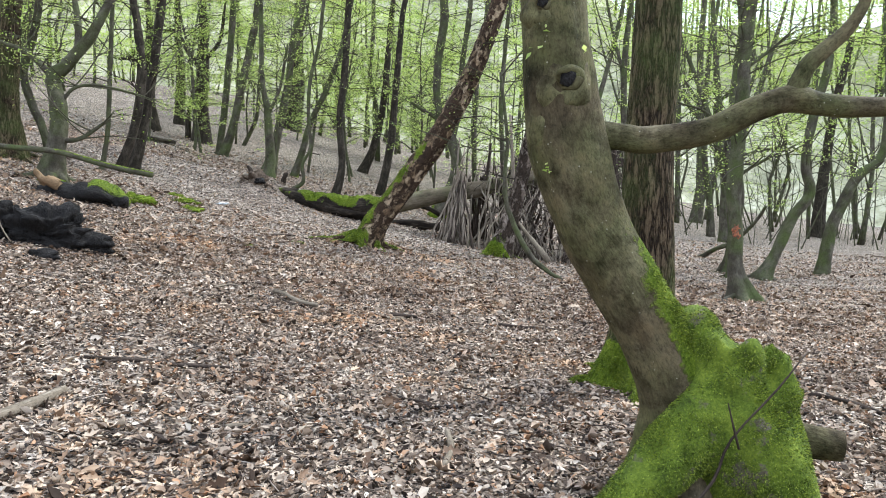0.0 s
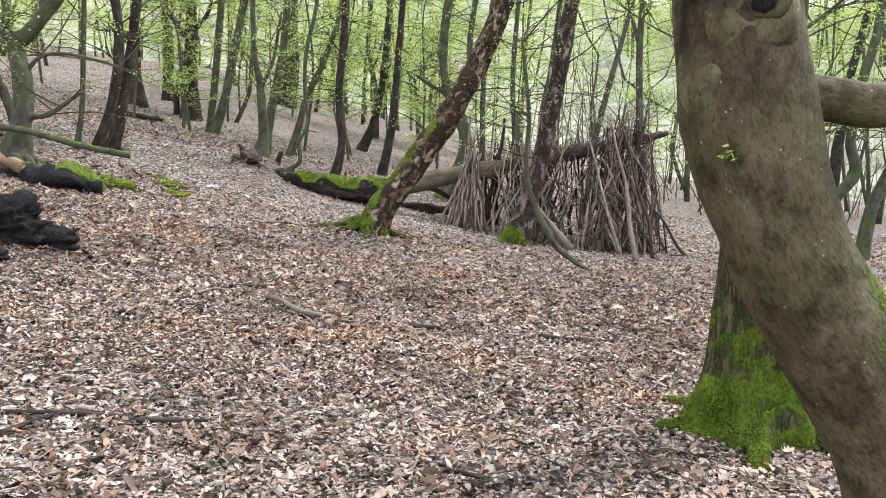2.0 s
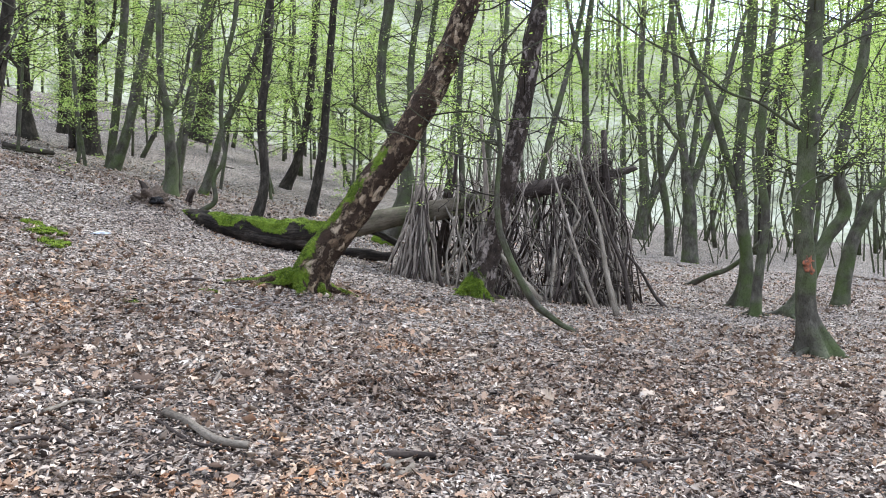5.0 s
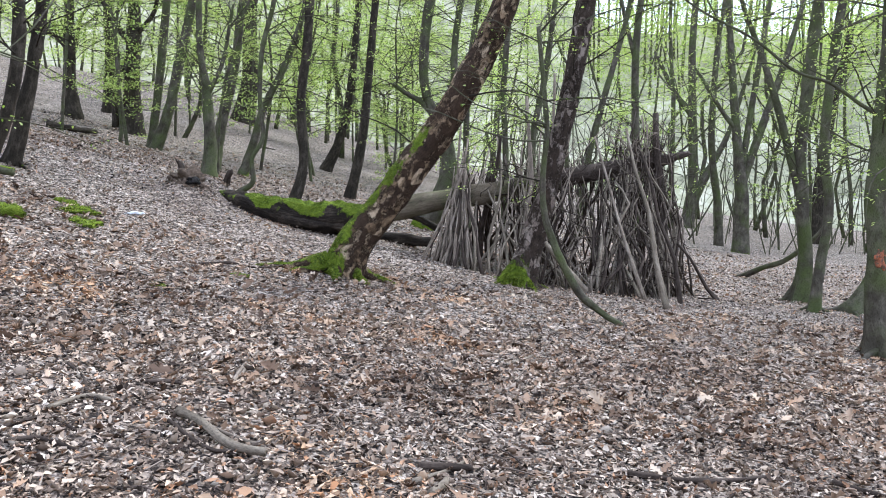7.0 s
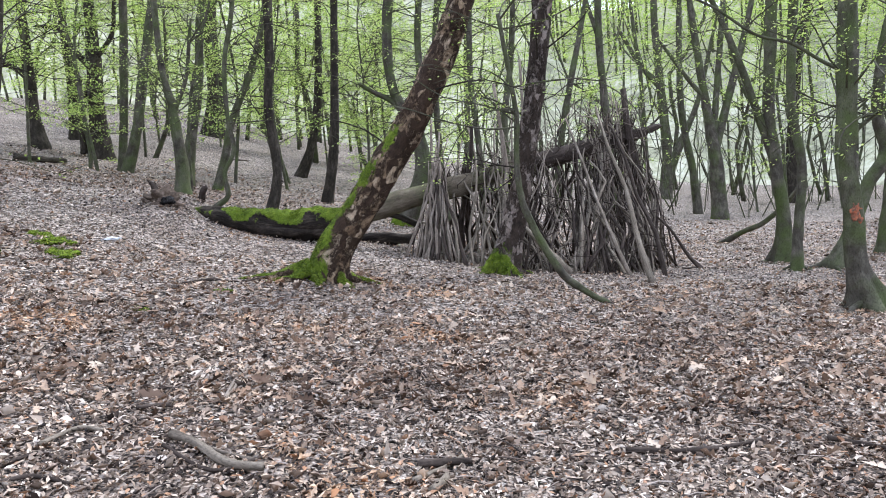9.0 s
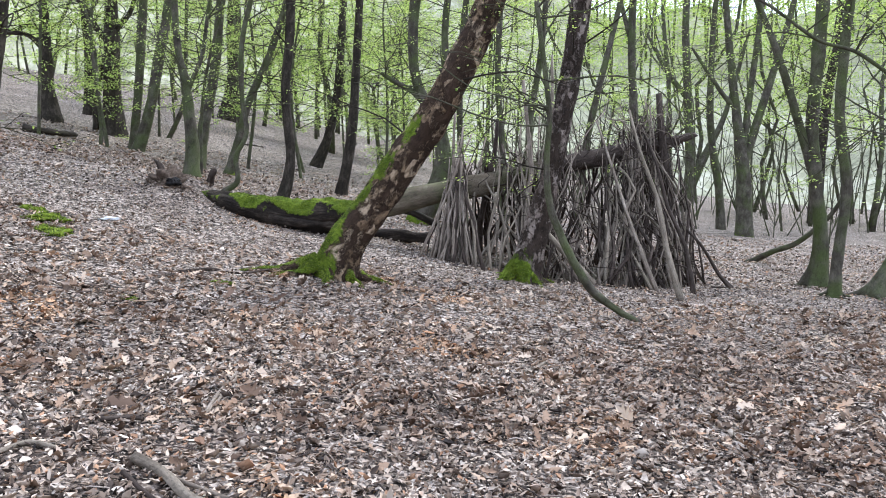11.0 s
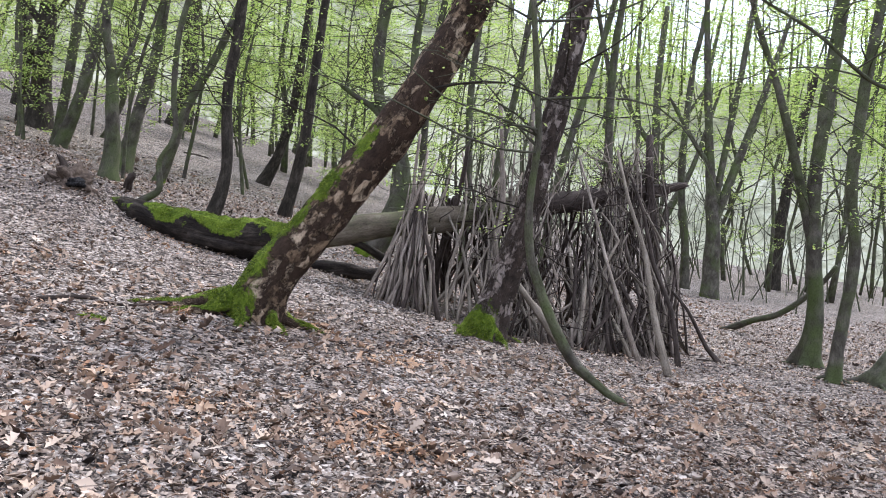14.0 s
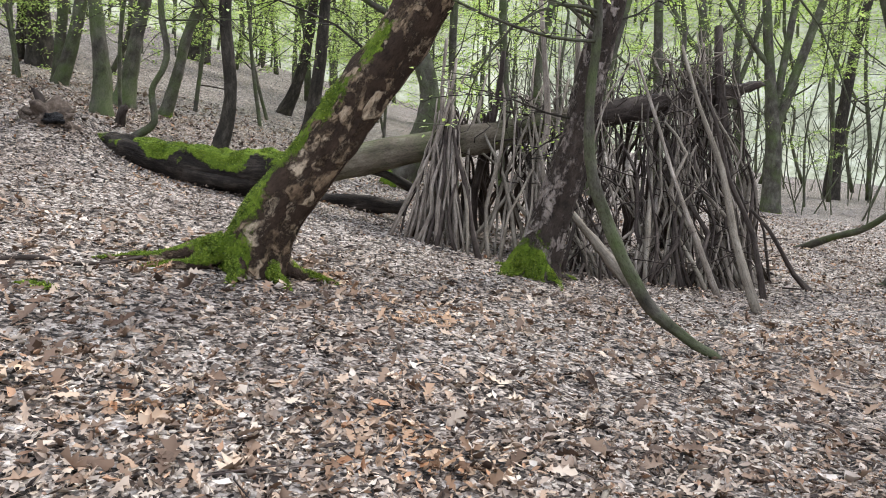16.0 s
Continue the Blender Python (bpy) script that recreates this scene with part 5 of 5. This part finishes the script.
def rotten_log():
    x, y = -6.05, 13.3
    z = rough_ground(x, y)
    top = thing("rotten_log", x, y, z, "rotten hollow log sunk in the bank, its hole's shade painted black", "log")
    f = Form()
    f.tube([(-0.85, -0.05, 0.0, 0.17), (-0.5, -0.04, 0.12, 0.24), (-0.1, -0.02, 0.16, 0.22), (0.25, 0.06, 0.1, 0.17), (0.5, 0.2, -0.05, 0.1)], 24, 0.45, seed=4, steps=12, moss=lambda q, out, run: 0.9 * max(0, out.z) * (run > 0.8))
    # Closed tube; its black colour stands in for the shade inside the hollow.
    part("body", f.mesh("body", CHAR_AND_SHADE), top)
    f = Form()
    f.tube([(-0.98, -0.1, 0.58, 0.02), (-0.92, -0.12, 0.46, 0.08), (-0.78, -0.14, 0.34, 0.13), (-0.5, -0.12, 0.26, 0.12)], 12, 0.5, seed=2, broken=0.12)
    part("broken_stub", f.mesh("broken_stub", BROKEN), top, "splintered orange-brown stub")
    top = thing("long_branch", -7.2, 13.7, rough_ground(-7.2, 13.7), "long fallen branch lying across the bank, partly mossy", "branch")
    f = Form()
    pts = []
    for bx, by, h in ((-9.6, 13.8, 0.16), (-7.98, 13.8, 0.42), (-6.96, 13.8, 0.62), (-6.05, 13.8, 0.62), (-5.24, 13.8, 0.66)):
        pts.append((bx + 7.2, by - 13.7, rough_ground(bx, by) + h - rough_ground(-7.2, 13.7), 0.05))
    f.tube(pts, 10, 0.08, seed=3, moss=lambda q, out, run: 0.75 * max(0, out.z) * (run > 2.5))
    part("branch", f.mesh("branch", BEECH), top)


def root_mound():
    x, y = -4.72, 18.9
    z = rough_ground(x, y)
    top = thing("root_mound", x, y, z, "mound of bare brown earth with a broken stub", "mound")
    f = Form()
    f.lump((0.06, 0.2, 0.02), (0.30, 0.26, 0.22), 3.0, 0.5, turn=0.3, detail=4)
    f.lump((-0.18, 0.25, -0.04), (0.2, 0.18, 0.12), 8.0, 0.6, detail=4)
    part("earth", f.mesh("earth", EARTH), top)
    f = Form()
    # Solid black lump in place of the overhang's shadow.
    f.lump((0.2, -0.04, 0.03), (0.14, 0.09, 0.07), 3.0, 0.4)
    part("hollow", f.mesh("hollow", CHAR_AND_SHADE), top, "black lump painted as the shade under the roots")
    f = Form()
    f.tube([(-0.1, 0.3, 0.05, 0.08), (-0.12, 0.35, 0.28, 0.06), (-0.2, 0.35, 0.42, 0.025)], 10, 0.2, seed=3, broken=0.15)
    part("stub", f.mesh("stub", DARKSTICK), top, "broken dark stub")
    f = Form()
    f.tube([(0.35, 1.9, 0.0, 0.07), (0.42, 1.8, 0.2, 0.07), (0.5, 1.75, 0.3, 0.04)], 10, 0.3, seed=5, broken=0.15)
    part("root", f.mesh("root", DARKSTICK), top, "torn dark root end")


def ground_log():
    x, y = -0.9, 19.5
    top = thing("flat_log", x, y, rough_ground(x, y), "flat dark rotten log half sunk beneath the fallen trunk", "log")
    f = Form()
    f.tube([(-0.85, 0.25, 0.02, 0.09), (-0.3, 0.1, 0.04, 0.12), (0.3, -0.1, 0.03, 0.12), (0.8, -0.3, 0.0, 0.09)], 12, 0.2, seed=3)
    part("body", f.mesh("body", ROTTEN), top)
    top = thing("leaning_limb", 8.0, 23.0, rough_ground(8, 23), "bare grey limb leaning from the litter to a beech", "branch")
    f = Form()
    f.tube([(-0.25, 0.3, -0.02, 0.075), (-0.1, 0.1, 0.08, 0.075), (0.05, -0.5, 0.32, 0.065), (0.35, -1.0, 0.55, 0.06), (0.75, -1.5, 1.1, 0.05), (0.95, -1.8, 1.6, 0.04)], 10, 0.08, seed=4)
    part("limb", f.mesh("limb", BEECH), top)


def moss_patch(x, y, w, d, h, n, seed):
    rng = np.random.default_rng(seed)
    top = thing("moss_cushion", x, y, rough_ground(x, y), "cushion of bright green moss on the ground", "moss", "moss cushions")
    f = Form()
    rnd = random.Random(seed)
    for _ in range(7):
        k = rnd.uniform(0.3, 0.6)
        px, py = rnd.uniform(-0.6, 0.6) * w, rnd.uniform(-0.6, 0.6) * d
        f.lump((px, py, rough_ground(x + px, y + py) - rough_ground(x, y)), (w * k, d * k, h * rnd.uniform(0.5, 1.1)), rnd.uniform(0, 40), 0.5, moss=lambda q, out, run: 1.3, detail=2)
    tagged(part("cushion", f.mesh("cushion", EARTH), top), kind="stuff")
    tufts(top, f, n, rng, 0.04, 0.5)


def fallen_branch(path, r, material):
    x, y = path[0]
    z = rough_ground(x, y)
    top = thing("fallen_branch", x, y, z, {"bare_dead_wood": "bare pale fallen branch on the leaf litter", "weathered_stick": "weathered brown stick on the leaf litter"}.get(material.name, "thin dark stick lying on the leaf litter"), "stick", "fallen sticks")
    f = Form()
    if len(path) == 2:
        path = [path[0], ((path[0][0] + path[1][0]) / 2 + 0.03, (path[0][1] + path[1][1]) / 2 + 0.03), path[1]]
    n = len(path)
    f.tube([(a - x, b - y, rough_ground(a, b) - z + r * 0.9 + 0.012, r * (1 - 0.35 * k / n)) for k, (a, b) in enumerate(path)], 8, 0.18, seed=x * 3, steps=5, broken=r)
    part("wood", f.mesh("wood", material), top)


def paint_mark():
    m, nt, p = shader("orange_paint", 0.7)
    co = nt.nodes.new("ShaderNodeNewGeometry").outputs["Position"]
    nt.links.new(ramp(nt, noise_tex(nt, co, 30.0), [(0.42, (0.09, 0.055, 0.035)), (0.6, (0.34, 0.11, 0.05))]), p.inputs["Base Color"])
    return m


BROKEN = bark("splintered_wood", [(0.3, (0.07, 0.042, 0.022)), (0.5, (0.19, 0.125, 0.07)), (0.72, (0.36, 0.27, 0.17))], 0.15, 20.0, 0.01)
marked = [o for o in scene.objects if "orange paint" in str(o.get("label"))][0]
f = Form()
f.lump((-0.175, -0.10, 1.30), (0.05, 0.03, 0.08), 2.0, 0.6, detail=3)
f.lump((-0.165, -0.105, 1.20), (0.05, 0.03, 0.07), 7.0, 0.5, detail=3)
part("paint_mark", f.mesh("paint_mark", paint_mark()), marked, "faded orange paint mark")
scrap = thing("paper_scrap", -4.7, 16.3, rough_ground(-4.7, 16.3), "small crumpled white scrap lying on the leaves", "litter")
f = Form()
f.lump((0, 0, 0.03), (0.11, 0.08, 0.025), 4.0, 0.5, detail=3)
pale, pnt, pp = shader("white_scrap", 0.6)
pnt.links.new(ramp(pnt, noise_tex(pnt, None, 9.0), [(0.3, (0.5, 0.52, 0.54)), (0.7, (0.8, 0.82, 0.84))]), pp.inputs["Base Color"])
part("sheet", f.mesh("sheet", pale), scrap)
burnt_log()
rotten_log()
root_mound()
ground_log()
for k, spec in enumerate(((-5.2, 15.6, 0.34, 0.28, 0.05, 2500), (-4.95, 15.05, 0.22, 0.3, 0.05, 2200), (-5.55, 15.9, 0.2, 0.2, 0.04, 1200), (-5.75, 14.3, 0.34, 0.3, 0.1, 3000), (-3.2, 12.6, 0.1, 0.06, 0.02, 300), (-2.65, 13.9, 0.16, 0.06, 0.02, 400), (-7.0, 13.9, 0.5, 0.3, 0.05, 1500))):
    moss_patch(*spec, k + 1)

fallen_branch([(-10.88, 27.22), (-10.21, 27.44), (-10.02, 28.56)], 0.100, DARK)
fallen_branch([(-1.99, 9.07), (-1.81, 8.93), (-1.61, 8.69), (-1.41, 8.64)], 0.032, DEAD)
fallen_branch([(-2.68, 8.95), (-2.56, 9.19), (-2.40, 9.16)], 0.016, DEAD)
fallen_branch([(-2.92, 9.79), (-2.58, 9.24)], 0.011, DARKSTICK)
fallen_branch([(-2.37, 9.66), (-2.16, 9.73)], 0.018, DARKSTICK)
fallen_branch([(-0.58, 8.72), (-0.28, 8.78)], 0.024, DARKSTICK)
fallen_branch([(0.68, 9.01), (1.12, 8.95), (1.60, 9.14)], 0.020, DARKSTICK)
fallen_branch([(2.00, 9.09), (2.12, 8.96), (2.24, 8.82)], 0.018, DARKSTICK)
fallen_branch([(-1.87, 9.87), (-1.90, 10.66)], 0.012, STICK)
fallen_branch([(-0.53, 8.36), (-0.44, 8.61)], 0.022, DEAD)
fallen_branch([(-2.66, 8.44), (-2.53, 8.53), (-2.31, 8.42)], 0.014, DARKSTICK)
fallen_branch([(-2.42, 3.95), (-2.33, 4.33), (-2.30, 4.64)], 0.036, DEAD)
fallen_branch([(0.03, 3.93), (0.05, 4.65)], 0.022, DEAD)
fallen_branch([(-2.00, 8.93), (-1.67, 8.62), (-1.44, 8.79)], 0.014, DARKSTICK)
fallen_branch([(3.13, 6.86), (3.28, 6.54)], 0.016, DARKSTICK)
fallen_branch([(3.00, 6.25), (3.26, 6.03), (3.30, 5.36)], 0.022, DARKSTICK)
fallen_branch([(-2.48, 5.28), (-2.33, 5.70), (-1.89, 5.64)], 0.014, DARKSTICK)
fallen_branch([(-2.61, 5.54), (-2.30, 5.68), (-1.93, 5.68), (-1.61, 5.79)], 0.016, DARKSTICK)
fallen_branch([(-1.91, 9.00), (-1.66, 8.87), (-1.43, 8.73)], 0.014, STICK)
fallen_branch([(-2.77, 8.57), (-2.63, 8.83), (-2.40, 8.64)], 0.012, DARKSTICK)
fallen_branch([(-0.62, 8.51), (-0.32, 8.89)], 0.014, DEAD)
fallen_branch([(-1.24, 4.37), (-1.13, 4.45)], 0.016, DEAD)
fallen_branch([(-0.27, 5.37), (0.01, 5.21)], 0.012, DARKSTICK)
fallen_branch([(-3.14, 14.07), (-2.88, 14.46), (-2.57, 14.56), (-2.29, 15.11)], 0.018, DARKSTICK)
fallen_branch([(-0.62, 12.08), (-0.43, 12.21)], 0.009, STICK)
fallen_branch([(-1.24, 12.15), (-1.11, 12.21), (-1.00, 12.29)], 0.009, DARKSTICK)
fallen_branch([(4.78, 18.32), (5.37, 18.14)], 0.014, DARKSTICK)
fallen_branch([(0.24, 19.27), (0.73, 18.74), (1.04, 18.83)], 0.018, STICK)
fallen_branch([(-1.86, 9.88), (-1.88, 10.40), (-1.85, 10.90)], 0.013, STICK)
fallen_branch([(-1.46, 10.55), (-1.09, 10.33)], 0.012, DARKSTICK)
fallen_branch([(-0.49, 10.73), (-0.42, 10.35)], 0.012, DARKSTICK)
fallen_branch([(0.36, 11.59), (0.62, 12.04)], 0.018, DEAD)
fallen_branch([(-9.11, 97.19), (-4.78, 96.93)], 0.030, DARKSTICK)
fallen_branch([(-6.49, 35.03), (-5.80, 35.83)], 0.030, DARKSTICK)


# ---- leaf litter ----
DRY_SHAPE = np.array([(-0.5, 0, 0.10), (-0.2, 0.24, 0.20), (0.2, 0.26, 0.16), (0.55, 0, 0.12), (0.2, -0.26, 0.16), (-0.2, -0.24, 0.20), (0.03, 0, -0.05)])
FAR_SHAPE = np.array([(-0.5, 0, 0.08), (0.05, 0.26, 0.17), (0.55, 0, 0.10), (0.0, -0.25, 0.16), (0.03, 0, -0.04)])
OAK_SHAPE = np.array([(-0.62, 0, 0.05), (-0.3, 0.13, 0.06), (-0.2, 0.27, 0.13), (-0.04, 0.13, 0.05), (0.12, 0.34, 0.16), (0.24, 0.15, 0.06), (0.42, 0.25, 0.13), (0.58, 0.02, 0.05),
                      (0.44, -0.24, 0.12), (0.26, -0.14, 0.05), (0.1, -0.32, 0.15), (-0.05, -0.12, 0.05), (-0.22, -0.26, 0.12), (-0.32, -0.11, 0.06), (0.0, 0, -0.02)])
GX, GY = np.linspace(-19, 19, 381), np.linspace(0, 32, 321)
LIE = np.array([[rough_ground(a, c) for a in GX] for c in GY])


def litter(name, shape, n, y, size, seed, jitter=(0.55, 1.25), lift=0.022, material=LITTER):
    """Loose leaves, each a curled fan of triangles round its middle."""
    rng = np.random.default_rng(seed)
    k = len(shape) - 1
    y = y(rng.uniform(0, 1, n))
    x = np.clip(rng.uniform(-1, 1, n) * (0.7 + 0.68 * y) + 0.03 * y, -17.5, 17.5)
    u, v = (x - GX[0]) / 0.1, (y - GY[0]) / 0.1
    i, j = u.astype(int), v.astype(int)
    fu, fv = u - i, v - j
    z = (LIE[j, i] * (1 - fu) + LIE[j, i + 1] * fu) * (1 - fv) + (LIE[j + 1, i] * (1 - fu) + LIE[j + 1, i + 1] * fu) * fv
    s = rng.gamma(7, size / 7, n)
    yaw, tip, roll = rng.uniform(0, 2 * np.pi, n), rng.normal(0, 0.42, n), rng.normal(0, 0.5, n)
    b = shape[None] * s[:, None, None] * np.concatenate([rng.uniform(*jitter, (n, k)), np.ones((n, 1))], 1)[..., None]
    X, Y, Z = b[..., 0], b[..., 1] * rng.uniform(0.55, 1.15, n)[:, None], b[..., 2] * rng.normal(0.5, 1.0, n)[:, None]
    Y, Z = Y * np.cos(roll)[:, None] - Z * np.sin(roll)[:, None], Y * np.sin(roll)[:, None] + Z * np.cos(roll)[:, None]
    X, Z = X * np.cos(tip)[:, None] - Z * np.sin(tip)[:, None], X * np.sin(tip)[:, None] + Z * np.cos(tip)[:, None]
    X, Y = X * np.cos(yaw)[:, None] - Y * np.sin(yaw)[:, None], X * np.sin(yaw)[:, None] + Y * np.cos(yaw)[:, None]
    p = np.stack([X + x[:, None], Y + y[:, None], Z + (z + 0.008 + rng.uniform(0, lift, n))[:, None]], -1)
    first = np.arange(n)[:, None] * (k + 1)
    f = np.concatenate([first + np.array([[q, (q + 1) % k, k]]) for q in range(k)])
    ob = new(name, fast_mesh(name, p.reshape(-1, 3), f, material))
    tagged(ob, "loose curled dry leaves in beige and brown on the ground", "leaf litter", kind="stuff")


litter("leaf_litter", DRY_SHAPE, 120000, lambda u: 2.2 + 10.8 * u, 0.042, 9)
litter("leaf_litter", FAR_SHAPE, 140000, lambda u: 6.5 + 20.0 * u ** 1.3, 0.044, 10)
litter("leaf_litter", FAR_SHAPE, 26000, lambda u: 18.5 + 13.0 * u, 0.075, 11)
litter("oak_leaf_litter", OAK_SHAPE, 13000, lambda u: 9.8 + 6.5 * u ** 1.2, 0.075, 14, (0.85, 1.15), 0.035, OAK_LEAF)
litter("oak_leaf_litter", OAK_SHAPE, 3500, lambda u: 2.4 + 7.4 * u, 0.065, 15, (0.85, 1.15), 0.03, OAK_LEAF)


def twig_litter():
    """Bits of twig and leaf stalk strewn among the leaves."""
    rng = np.random.default_rng(31)
    n = 5200
    y = 1.8 + 17 * rng.uniform(0, 1, n) ** 1.2
    x = rng.uniform(-1, 1, n) * (2.0 + 0.48 * y) - 0.25
    a, long, r = rng.uniform(0, np.pi, n), rng.gamma(3, 0.045, n), rng.uniform(0.0015, 0.005, n)
    v, f = [], []
    for k in range(n):
        dx, dy = math.cos(a[k]) * long[k] / 2, math.sin(a[k]) * long[k] / 2
        nx, ny = -math.sin(a[k]) * r[k], math.cos(a[k]) * r[k]
        bx, by = rng.normal(0, 0.12) * dy, rng.normal(0, 0.12) * dx
        z = rough_ground(x[k], y[k]) + 0.022
        base = len(v)
        for px, py, pz in ((x[k] - dx, y[k] - dy, z), (x[k] + bx, y[k] + by, z + 0.012), (x[k] + dx, y[k] + dy, z)):
            v += [(px + nx, py + ny, pz), (px - nx, py - ny, pz), (px, py, pz + r[k] * 1.7)]
        for row in (0, 3):
            for i in range(3):
                j = (i + 1) % 3
                f.append((base + row + i, base + row + j, base + row + 3 + j, base + row + 3 + i))
    ob = new("twig_litter", fast_mesh("twig_litter", v, f, TWIG))
    tagged(ob, "small dark and pale twigs strewn among dry leaves", "twigs", kind="stuff")


twig_litter()
